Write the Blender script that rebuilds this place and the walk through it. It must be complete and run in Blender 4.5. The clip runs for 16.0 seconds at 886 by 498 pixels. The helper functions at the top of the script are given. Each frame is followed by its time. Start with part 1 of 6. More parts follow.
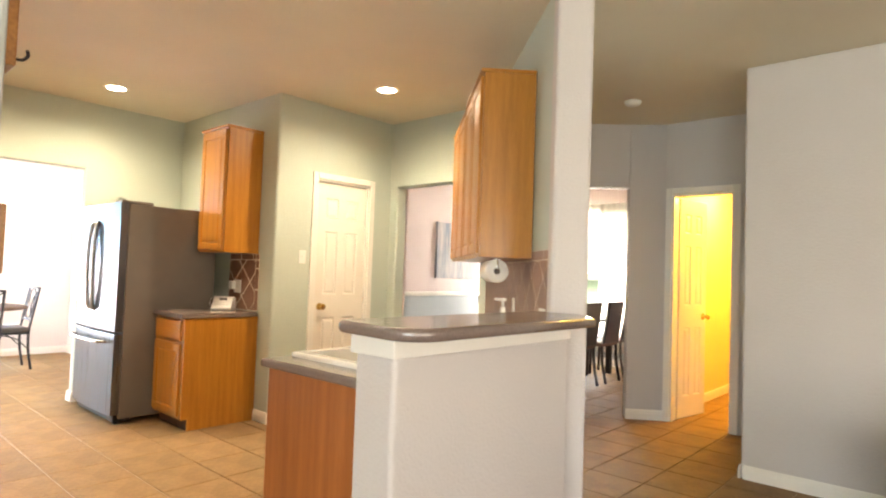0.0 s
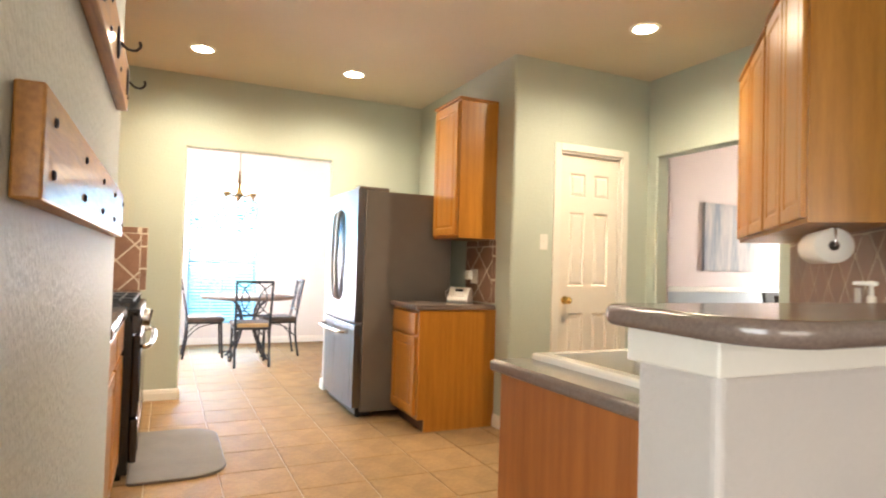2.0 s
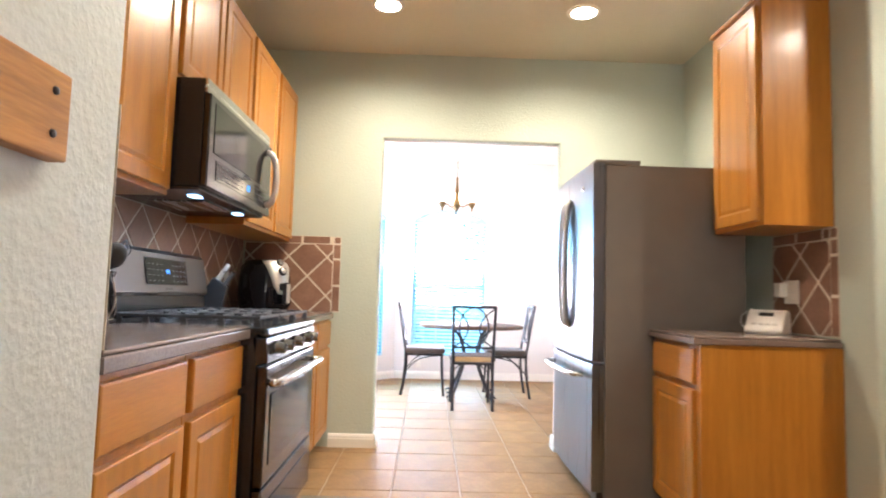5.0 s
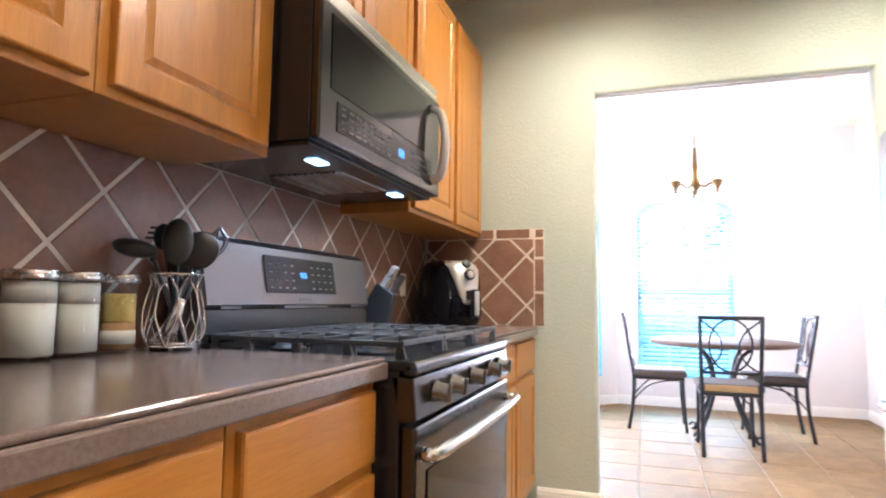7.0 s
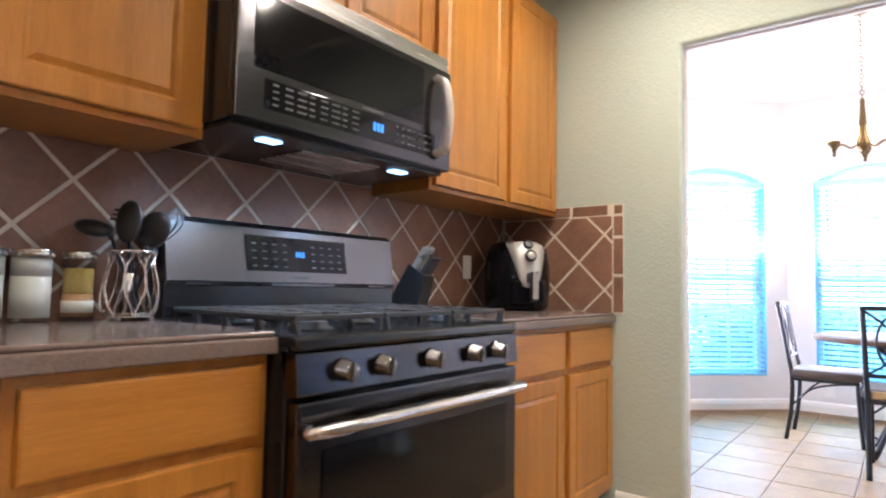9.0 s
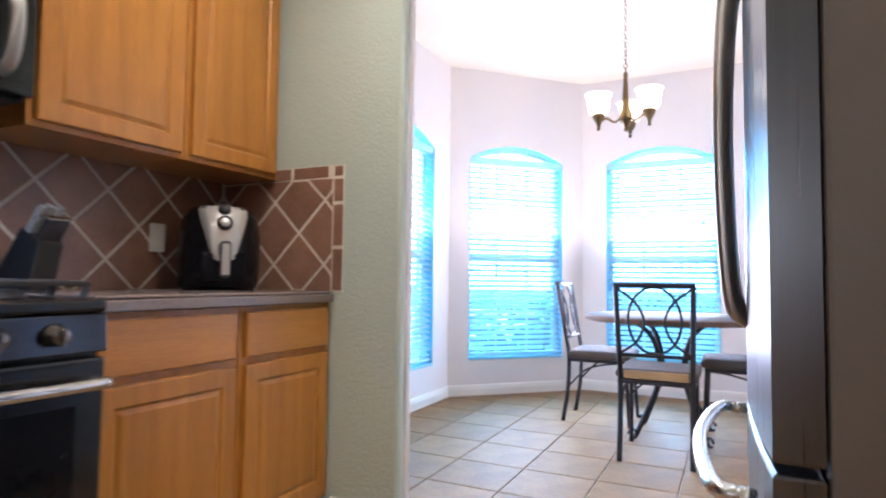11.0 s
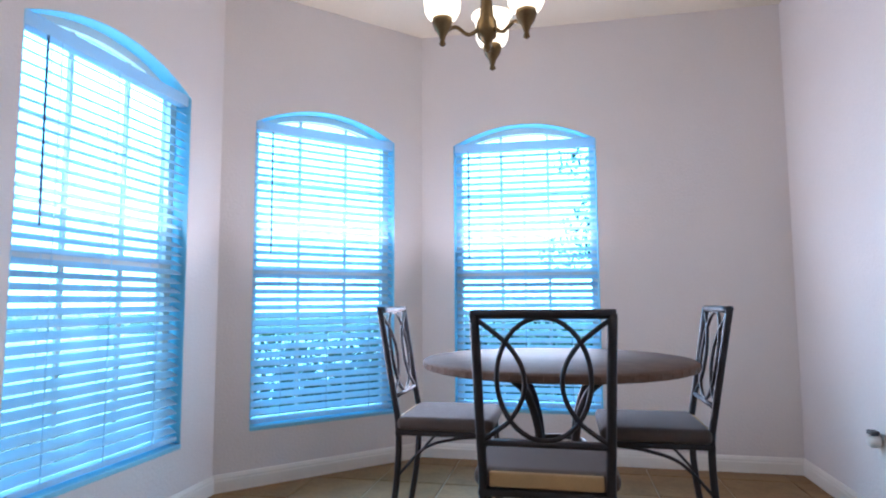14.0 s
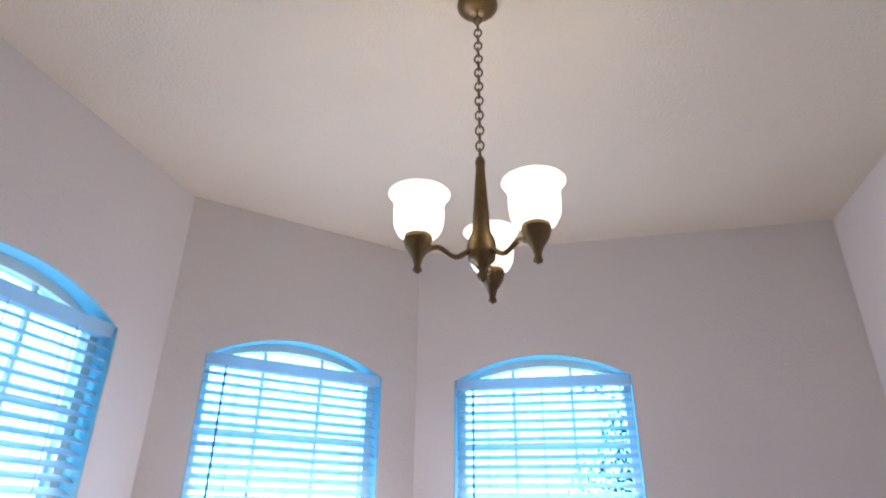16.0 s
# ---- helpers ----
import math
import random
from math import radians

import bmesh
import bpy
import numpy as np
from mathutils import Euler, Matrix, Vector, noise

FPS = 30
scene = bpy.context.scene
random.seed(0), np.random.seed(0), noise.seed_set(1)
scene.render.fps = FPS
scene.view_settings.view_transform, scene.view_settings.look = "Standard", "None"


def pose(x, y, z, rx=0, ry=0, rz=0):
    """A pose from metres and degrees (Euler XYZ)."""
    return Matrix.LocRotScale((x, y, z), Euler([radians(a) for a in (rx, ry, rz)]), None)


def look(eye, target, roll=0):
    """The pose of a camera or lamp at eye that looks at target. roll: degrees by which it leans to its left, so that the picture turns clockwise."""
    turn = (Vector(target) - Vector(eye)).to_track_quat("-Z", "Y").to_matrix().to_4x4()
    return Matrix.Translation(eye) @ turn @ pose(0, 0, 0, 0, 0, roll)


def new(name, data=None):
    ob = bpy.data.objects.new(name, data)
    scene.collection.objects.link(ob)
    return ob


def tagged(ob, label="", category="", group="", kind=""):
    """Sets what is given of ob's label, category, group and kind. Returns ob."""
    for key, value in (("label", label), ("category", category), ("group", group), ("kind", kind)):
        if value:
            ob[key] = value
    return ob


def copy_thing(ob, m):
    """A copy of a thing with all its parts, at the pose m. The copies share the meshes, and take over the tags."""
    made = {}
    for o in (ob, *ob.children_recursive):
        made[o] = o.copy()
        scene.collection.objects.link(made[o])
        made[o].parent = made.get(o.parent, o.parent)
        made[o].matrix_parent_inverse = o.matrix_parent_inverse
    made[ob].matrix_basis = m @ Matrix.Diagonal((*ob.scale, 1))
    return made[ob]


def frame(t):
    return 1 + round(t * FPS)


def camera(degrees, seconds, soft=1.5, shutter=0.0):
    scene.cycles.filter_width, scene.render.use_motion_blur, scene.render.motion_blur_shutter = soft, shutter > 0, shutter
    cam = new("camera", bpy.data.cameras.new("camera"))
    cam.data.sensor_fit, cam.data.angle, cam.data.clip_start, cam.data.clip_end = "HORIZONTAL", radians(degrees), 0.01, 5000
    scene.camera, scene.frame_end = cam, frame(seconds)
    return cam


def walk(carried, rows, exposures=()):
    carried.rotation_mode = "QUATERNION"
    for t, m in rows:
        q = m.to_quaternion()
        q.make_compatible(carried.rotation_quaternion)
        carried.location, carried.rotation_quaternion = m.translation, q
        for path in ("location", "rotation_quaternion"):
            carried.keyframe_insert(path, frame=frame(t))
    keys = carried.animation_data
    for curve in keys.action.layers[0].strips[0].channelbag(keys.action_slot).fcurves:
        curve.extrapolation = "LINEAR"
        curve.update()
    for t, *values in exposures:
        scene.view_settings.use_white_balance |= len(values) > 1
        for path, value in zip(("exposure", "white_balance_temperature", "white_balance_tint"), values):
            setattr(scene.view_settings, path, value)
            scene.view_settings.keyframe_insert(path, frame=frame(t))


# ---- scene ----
cam = camera(73.7, 16.0, soft=2.0, shutter=0.4)
PATH = [
    (0, (0.804, 0.092, 1.302), (-0.529, 1.581, 1.383), 2.0),
    (0.5, (0.594, 0.221, 1.308), (-0.819, 1.635, 1.367), 2.0),
    (1, (0.425, 0.316, 1.282), (-1.095, 1.615, 1.337), 1.9),
    (1.5, (0.259, 0.46, 1.251), (-1.422, 1.542, 1.304), 1.7),
    (2, (0.154, 0.551, 1.2), (-1.657, 1.398, 1.256), 1.7),
    (2.5, (-0.004, 0.672, 1.165), (-1.869, 1.393, 1.223), 1.7),
    (3, (-0.172, 0.775, 1.151), (-2.063, 1.422, 1.231), 1.7),
    (3.5, (-0.379, 0.856, 1.104), (-2.287, 1.448, 1.2), 1.7),
    (4, (-0.649, 0.956, 1.089), (-2.613, 1.311, 1.215), 1.5),
    (4.5, (-0.951, 1.04, 1.06), (-2.939, 1.207, 1.21), 1.7),
    (5, (-1.209, 1.035, 1.06), (-3.203, 1.078, 1.214), 1.6),
    (5.2, (-1.329, 1.047, 1.022), (-3.321, 1.007, 1.192), 1.7),
    (7.3, (-2.311, 0.893, 1.057), (-4.16, 0.148, 1.22), 0.9),
    (7.5, (-2.378, 0.875, 1.056), (-4.196, 0.057, 1.216), 1.1),
    (8, (-2.499, 0.949, 1.045), (-4.158, -0.154, 1.217), 0.5),
    (8.2, (-2.527, 1.025, 1.048), (-4.145, -0.139, 1.215), 0.6),
    (10.3, (-2.963, 1.991, 0.97), (-4.516, 0.736, 1.084), 1.2),
    (10.5, (-3.064, 1.974, 0.965), (-4.672, 0.79, 1.06), 1.0),
    (11, (-3.375, 1.846, 0.976), (-5.167, 0.965, 1.077), 0.7),
    (11.5, (-3.631, 1.705, 0.956), (-5.47, 0.928, 1.065), 0.3),
    (12, (-3.925, 1.613, 0.975), (-5.776, 0.866, 1.104), 0.2),
    (12.5, (-4.226, 1.553, 0.965), (-6.114, 0.906, 1.102), 0.3),
    (13, (-4.49, 1.502, 0.978), (-6.432, 1.048, 1.125), -0.2),
    (13.5, (-4.744, 1.486, 0.972), (-6.696, 1.077, 1.123), -0.3),
    (14, (-4.963, 1.527, 0.993), (-6.915, 1.13, 1.169), -0.3),
    (14.5, (-5.162, 1.529, 1.058), (-7.109, 1.141, 1.299), -0.3),
    (15, (-5.345, 1.502, 1.176), (-7.254, 1.133, 1.641), -0.1),
    (15.5, (-5.468, 1.48, 1.256), (-7.308, 1.123, 1.955), -0.0),
    (16, (-5.631, 1.498, 1.326), (-7.397, 1.079, 2.166), 0.7),
]
walk(cam, [(t, look(eye, target, roll)) for t, eye, target, roll in PATH],
     exposures=[(0, 1.98, 7450, 14), (2.5, 1.76, 7000, 14), (5, 1.76, 6350, 16), (8, 1.64, 5950, 18), (10.5, 0.92, 5700, 18),
                (11, 0.87, 5600, 18), (12.5, 0.30, 5750, 18), (13.5, -0.08, 5750, 17), (15, -0.58, 5700, 15), (16, -0.66, 6000, 16)])

# ---- world, sun and lamps ----
world = bpy.data.worlds.new("world")
scene.world = world
world.use_nodes = True
wn = world.node_tree.nodes
sky = wn.new("ShaderNodeTexSky")
sky.sky_type = "NISHITA"
sky.sun_disc = False
sky.sun_elevation, sky.sun_rotation = radians(48), radians(110)
world.node_tree.links.new(sky.outputs[0], wn["Background"].inputs[0])
wn["Background"].inputs[1].default_value = 0.15
sun_data = bpy.data.lights.new("sun", "SUN")
sun_data.energy, sun_data.angle, sun_data.color = 4.5, radians(0.6), (1.0, 0.95, 0.88)
sun = new("sun", sun_data)
sun.matrix_world = look((0, 0, 20), (-6.0, 2.2, 13.0))


def lamp(kind, m, watts, color, size=0.1, size_y=None, spot=None):
    data = bpy.data.lights.new(kind.lower() + "_lamp", kind)
    data.energy, data.color = watts, color
    if kind == "AREA":
        data.size = size
        if size_y:
            data.shape, data.size_y = "RECTANGLE", size_y
    elif kind == "SPOT":
        data.shadow_soft_size, data.spot_size, data.spot_blend = size, radians(spot), 1.0
    else:
        data.shadow_soft_size = size
    ob = new(kind.lower() + "_lamp", data)
    ob.matrix_world = m
    return ob


WARM, COOL = (1.0, 0.89, 0.68), (1.0, 0.86, 0.87)
CAN_SPOTS = [(-4.64, 1.92, 60), (-4.64, 0.74, 60), (-2.76, 3.32, 60), (-2.66, 1.20, 47)]
CEIL = 2.785
for cx, cy, watts in CAN_SPOTS:
    lamp("SPOT", look((cx, cy, CEIL - 0.02), (cx, cy, 0)), watts, WARM, 0.07, spot=164)
# daylight in the window openings
lamp("AREA", look((-7.09, -0.28, 1.25), (-7.09, 1.0, 1.85)), 24, COOL, 0.85, 1.5)
lamp("AREA", look((-8.27, 0.18, 1.25), (-7.4, 1.05, 1.85)), 33, COOL, 0.82, 1.6)
lamp("AREA", look((-8.74, 1.288, 1.25), (-7.0, 1.288, 2.0)), 35, COOL, 0.84, 1.6)
lamp("AREA", look((5.9, 0.0, 1.5), (0.0, 0.0, 1.2)), 40, (1.0, 0.90, 0.85), 5.0, 1.4)
lamp("AREA", look((2.4, -3.95, 1.5), (1.2, 3.0, 1.2)), 82, (0.76, 0.87, 0.96), 3.6, 1.5)
lamp("AREA", look((-3.7, 8.475, 1.4), (-3.7, 5.0, 1.4)), 85, (0.90, 0.95, 1.0), 1.4, 1.8)
lamp("POINT", look((-0.9, 6.9, 2.35), (0, 0, 0)), 46, (1.0, 0.66, 0.16), 0.12)

# ---- materials ----


def mat(name, color, rough=0.5, metal=0.0, vary=0.08, scale=6.0, fine=60.0, bump=0.05, stretch=(1, 1, 1),
        coat=0.0, second=None, transmission=0.0, emit=None, power=0.0, spread=0.0, sheen=0.0, coords="Object", ior=None):
    m = bpy.data.materials.new(name)
    m.use_nodes = True
    nt = m.node_tree
    n, l = nt.nodes, nt.links
    b = n["Principled BSDF"]
    b.inputs["Roughness"].default_value, b.inputs["Metallic"].default_value = rough, metal
    b.inputs["Coat Weight"].default_value, b.inputs["Transmission Weight"].default_value = coat, transmission
    b.inputs["Coat Roughness"].default_value = 0.15
    b.inputs["Sheen Weight"].default_value = sheen
    if ior:
        b.inputs["IOR"].default_value = ior
    tc, mp = n.new("ShaderNodeTexCoord"), n.new("ShaderNodeMapping")
    mp.inputs["Scale"].default_value = stretch
    l.new(tc.outputs[coords], mp.inputs[0])
    big, small = n.new("ShaderNodeTexNoise"), n.new("ShaderNodeTexNoise")
    big.inputs["Scale"].default_value, small.inputs["Scale"].default_value = scale, fine
    big.inputs["Detail"].default_value = small.inputs["Detail"].default_value = 4
    for t in (big, small):
        l.new(mp.outputs[0], t.inputs["Vector"])
    mixer = n.new("ShaderNodeMix")
    mixer.data_type = "FLOAT"
    mixer.inputs[0].default_value = 0.35
    l.new(big.outputs[0], mixer.inputs[2])
    l.new(small.outputs[0], mixer.inputs[3])
    ramp = n.new("ShaderNodeValToRGB")
    c2 = second or tuple(c * (1 - 2.2 * vary) for c in color)
    ramp.color_ramp.elements[0].position, ramp.color_ramp.elements[1].position = 0.36, 0.62
    ramp.color_ramp.elements[0].color, ramp.color_ramp.elements[1].color = (*c2, 1), (*color, 1)
    l.new(mixer.outputs[0], ramp.inputs[0])
    shade = ramp.outputs[0]
    if spread:
        info, bri = n.new("ShaderNodeObjectInfo"), n.new("ShaderNodeHueSaturation")
        mr = n.new("ShaderNodeMapRange")
        mr.inputs[3].default_value, mr.inputs[4].default_value = 1 - spread, 1 + spread
        l.new(info.outputs["Random"], mr.inputs[0])
        l.new(mr.outputs[0], bri.inputs["Value"])
        l.new(shade, bri.inputs["Color"])
        shade = bri.outputs[0]
    l.new(shade, b.inputs["Base Color"])
    rr = n.new("ShaderNodeMapRange")
    rr.inputs[3].default_value, rr.inputs[4].default_value = max(rough - 0.08, 0.02), min(rough + 0.08, 1)
    l.new(big.outputs[0], rr.inputs[0])
    l.new(rr.outputs[0], b.inputs["Roughness"])
    if bump:
        bp = n.new("ShaderNodeBump")
        bp.inputs["Strength"].default_value, bp.inputs["Distance"].default_value = bump, 0.01
        l.new(small.outputs[0], bp.inputs["Height"])
        l.new(bp.outputs[0], b.inputs["Normal"])
    if emit:
        b.inputs["Emission Color"].default_value, b.inputs["Emission Strength"].default_value = (*emit, 1), power
    return m


M = {
    "sage": mat("sage_paint", (0.47, 0.525, 0.455), 0.62, vary=0.02, fine=75, bump=0.30, scale=2),
    "grey_wall": mat("greige_paint", (0.555, 0.52, 0.495), 0.6, vary=0.02, fine=75, bump=0.30, scale=2),
    # the kitchen's sage with bluish daylight put into the colour
    "rack_wall": mat("daylit_sage_paint", (0.47, 0.505, 0.49), 0.58, vary=0.02, fine=55, bump=0.40, scale=2),
    "nook_wall": mat("off_white_paint", (0.74, 0.70, 0.665), 0.6, vary=0.02, fine=70, bump=0.22, scale=2),
    "pink_wall": mat("blush_paint", (0.68, 0.56, 0.53), 0.6, vary=0.02, fine=70, bump=0.2, scale=2),
    "blue_wall": mat("slate_blue_paint", (0.42, 0.47, 0.50), 0.6, vary=0.02, fine=70, bump=0.2, scale=2),
    "yellow_wall": mat("cream_paint", (0.72, 0.58, 0.30), 0.6, vary=0.02, fine=70, bump=0.2, scale=2),
    "ceiling": mat("ceiling_paint", (0.70, 0.64, 0.51), 0.8, vary=0.03, fine=110, bump=0.35, scale=1.5),
    "trim": mat("white_trim_paint", (0.80, 0.77, 0.70), 0.35, vary=0.02, bump=0.02),
    "door": mat("white_door_paint", (0.80, 0.75, 0.66), 0.38, vary=0.02, bump=0.02),
    "tile": mat("tan_ceramic_tile", (0.295, 0.180, 0.084), 0.55, vary=0.2, second=(0.200, 0.117, 0.053), scale=6, fine=40, bump=0.05, spread=0.09),
    "grout": mat("pale_grout", (0.47, 0.38, 0.28), 0.85, vary=0.12, fine=120, bump=0.2),
    "splash": mat("brown_wall_tile", (0.275, 0.148, 0.098), 0.34, vary=0.2, second=(0.205, 0.105, 0.068), scale=9, fine=50, bump=0.05, spread=0.14),
    "splash_grout": mat("cream_grout", (0.74, 0.66, 0.54), 0.85, vary=0.1, fine=120, bump=0.15),
    "wood": mat("honey_oak", (0.475, 0.199, 0.028), 0.34, vary=0.17, second=(0.355, 0.137, 0.017), scale=3.0, fine=36, bump=0.06, stretch=(9, 9, 0.55), coat=0.18, spread=0.05),
    "wood_h": mat("honey_oak_across", (0.475, 0.199, 0.028), 0.34, vary=0.17, second=(0.355, 0.137, 0.017), scale=3.0, fine=36, bump=0.06, stretch=(0.55, 9, 9), coat=0.18, spread=0.05),
    "veneer": mat("reddish_oak_veneer", (0.40, 0.130, 0.030), 0.42, vary=0.2, second=(0.29, 0.085, 0.018), scale=3.0, fine=30, bump=0.06, stretch=(9, 9, 0.4), coat=0.1),
    "guard": mat("satin_dark_steel", (0.175, 0.175, 0.186), 0.30, 1.0, vary=0.03, scale=3, fine=300, bump=0.003),
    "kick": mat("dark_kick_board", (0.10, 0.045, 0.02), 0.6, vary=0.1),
    "counter": mat("brown_solid_counter", (0.195, 0.148, 0.130), 0.20, vary=0.2, second=(0.150, 0.112, 0.098), scale=160, fine=420, bump=0.01, coat=0.3),
    "steel": mat("brushed_steel", (0.185, 0.194, 0.212), 0.30, 1.0, vary=0.03, scale=2, fine=12, stretch=(60, 60, 0.6), bump=0.006),
    "steel_h": mat("brushed_steel_across", (0.60, 0.585, 0.56), 0.26, 1.0, vary=0.05, scale=2, fine=12, stretch=(0.6, 40, 40), bump=0.015),
    "handle": mat("satin_handle_steel", (0.50, 0.48, 0.46), 0.36, 1.0, vary=0.03, scale=3, fine=120, bump=0.003),
    "dark_steel": mat("black_stainless", (0.085, 0.083, 0.088), 0.20, 1.0, vary=0.08, scale=2, fine=12, stretch=(0.6, 40, 40), bump=0.015),
    "knob": mat("warm_dark_steel", (0.24, 0.23, 0.22), 0.24, 1.0, vary=0.08, fine=80, bump=0.01),
    "fridge_side": mat("grey_textured_steel", (0.165, 0.145, 0.125), 0.45, 0.2, vary=0.05, fine=260, bump=0.10),
    "black": mat("black_enamel", (0.012, 0.012, 0.013), 0.22, vary=0.1, bump=0.0),
    "iron": mat("cast_iron_matte", (0.03, 0.03, 0.032), 0.55, vary=0.2, fine=200, bump=0.2),
    "black_glass": mat("black_glass", (0.008, 0.008, 0.010), 0.07, vary=0.1, bump=0.0, coat=0.0),
    "plastic": mat("black_plastic", (0.022, 0.022, 0.024), 0.32, vary=0.1, fine=200, bump=0.03),
    "white_plastic": mat("white_plastic", (0.76, 0.74, 0.69), 0.35, vary=0.03, bump=0.02),
    "silver_plastic": mat("satin_silver_plastic", (0.62, 0.60, 0.56), 0.30, 0.55, vary=0.03, bump=0.01),
    "porcelain": mat("white_porcelain", (0.84, 0.80, 0.72), 0.12, vary=0.02, bump=0.0, coat=0.5),
    "chrome": mat("chrome", (0.80, 0.80, 0.80), 0.10, 1.0, vary=0.02, bump=0.0),
    "brass": mat("brass", (0.72, 0.47, 0.14), 0.22, 1.0, vary=0.05, bump=0.0),
    "bronze": mat("antique_bronze", (0.20, 0.135, 0.065), 0.36, 0.9, vary=0.15, bump=0.03),
    "wrought": mat("dark_bronze_iron", (0.035, 0.033, 0.038), 0.42, 0.5, vary=0.15, fine=150, bump=0.06),
    "cushion": mat("taupe_fabric", (0.105, 0.082, 0.070), 0.9, vary=0.12, fine=300, bump=0.3, sheen=0.08),
    # taupe cushion cloth as the warm kitchen light colours it
    "lit_cushion_edge": mat("warm_lit_fabric", (0.46, 0.31, 0.155), 0.9, vary=0.1, fine=300, bump=0.3),
    "stone": mat("mosaic_stone_top", (0.165, 0.108, 0.080), 0.62, vary=0.30, second=(0.105, 0.066, 0.048), scale=12, fine=70, bump=0.04),
    "rack_wood": mat("rustic_pine", (0.45, 0.200, 0.040), 0.5, vary=0.2, second=(0.28, 0.112, 0.022), scale=4, fine=16, bump=0.12, stretch=(0.7, 7, 7), coat=0.2),
    "mat": mat("grey_anti_fatigue_vinyl", (0.17, 0.15, 0.135), 0.8, vary=0.1, fine=150, bump=0.15),
    "paper": mat("white_paper", (0.82, 0.78, 0.70), 0.9, vary=0.03, fine=200, bump=0.15),
    # blue daylight on the window reveals, put into the base colour
    "reveal": mat("blue_daylit_window_reveal", (0.24, 0.64, 0.82), 0.6, vary=0.03, bump=0.1),
    "cord": mat("grey_cord", (0.10, 0.16, 0.22), 0.8, bump=0.0),
    "flour": mat("white_flour", (0.86, 0.82, 0.74), 0.95, vary=0.03, fine=200, bump=0.2),
    "flour_dust": mat("flour_dust_on_glass", (0.76, 0.71, 0.65), 0.8, vary=0.12, scale=14, fine=150, bump=0.1),
    "oats": mat("golden_dry_goods", (0.68, 0.48, 0.14), 0.95, vary=0.25, fine=150, bump=0.3),
    "peach": mat("peach_dry_mix", (0.66, 0.36, 0.17), 0.9, vary=0.15, fine=150, bump=0.2),
    "shade": mat("frosted_glass_shade", (0.90, 0.86, 0.76), 0.5, vary=0.02, bump=0.0, emit=(1.0, 0.86, 0.60), power=2.6),
    "bulb": mat("lit_lamp_lens", (1, 1, 1), 0.5, vary=0, bump=0, emit=(1.0, 0.90, 0.70), power=14.0),
    "led": mat("cool_white_lens", (1, 1, 1), 0.5, vary=0, bump=0, emit=(0.32, 0.64, 1.0), power=2.6),
    "display": mat("blue_digits", (0.02, 0.1, 0.3), 0.4, vary=0, bump=0, emit=(0.06, 0.32, 1.0), power=0.55),
    "legend": mat("grey_legend_print", (0.085, 0.09, 0.095), 0.5, vary=0.05, bump=0),
    "dark_wood": mat("espresso_wood", (0.022, 0.014, 0.011), 0.35, vary=0.2, scale=4, stretch=(6, 6, 0.6), bump=0.03),
    "leather": mat("brown_leather", (0.12, 0.06, 0.04), 0.5, vary=0.2, fine=120, bump=0.2),
    "sofa": mat("grey_upholstery", (0.22, 0.20, 0.21), 0.9, vary=0.1, fine=250, bump=0.3),
    "canvas": mat("abstract_canvas", (0.55, 0.50, 0.48), 0.85, vary=0.3, second=(0.24, 0.28, 0.34), scale=2.2, fine=9, stretch=(5, 5, 0.5), bump=0.1),
    "bark": mat("bark", (0.10, 0.07, 0.05), 0.9, vary=0.3, fine=40, bump=0.4),
    "grass": mat("lawn", (0.10, 0.14, 0.05), 0.95, vary=0.3, scale=2, fine=30, bump=0.3),
    "patio": mat("pale_concrete", (0.72, 0.70, 0.66), 0.9, vary=0.08, scale=0.6, fine=25, bump=0.1),
    "fence": mat("weathered_fence_board", (0.30, 0.22, 0.15), 0.9, vary=0.2, stretch=(8, 8, 0.6), bump=0.1, spread=0.1),
    "haze": mat("bright_hazy_sky", (0.6, 0.75, 0.85), 1.0, vary=0.05, scale=0.02, fine=0.1, bump=0, emit=(0.86, 0.95, 1.0), power=11.0),
    "glove": mat("charcoal_quilted_cloth", (0.03, 0.03, 0.035), 0.9, vary=0.2, fine=150, bump=0.3),
}


def tinted_glass(name, tint, gloss=0.08):
    """Sheet glass: it lets light through with a tint and mirrors a little."""
    m = bpy.data.materials.new(name)
    m.use_nodes = True
    n, l = m.node_tree.nodes, m.node_tree.links
    n.remove(n["Principled BSDF"])
    clear, shine, both = n.new("ShaderNodeBsdfTransparent"), n.new("ShaderNodeBsdfGlossy"), n.new("ShaderNodeMixShader")
    clear.inputs[0].default_value = (*tint, 1)
    shine.inputs["Roughness"].default_value = 0.02
    both.inputs[0].default_value = gloss
    l.new(clear.outputs[0], both.inputs[1])
    l.new(shine.outputs[0], both.inputs[2])
    l.new(both.outputs[0], n["Material Output"].inputs[0])
    return m


def translucent(name, color, share):
    m = bpy.data.materials.new(name)
    m.use_nodes = True
    n, l = m.node_tree.nodes, m.node_tree.links
    front, back, both = n["Principled BSDF"], n.new("ShaderNodeBsdfTranslucent"), n.new("ShaderNodeMixShader")
    front.inputs["Base Color"].default_value = back.inputs[0].default_value = (*color, 1)
    front.inputs["Roughness"].default_value = 0.6
    both.inputs[0].default_value = share
    l.new(front.outputs[0], both.inputs[1])
    l.new(back.outputs[0], both.inputs[2])
    l.new(both.outputs[0], n["Material Output"].inputs[0])
    return m


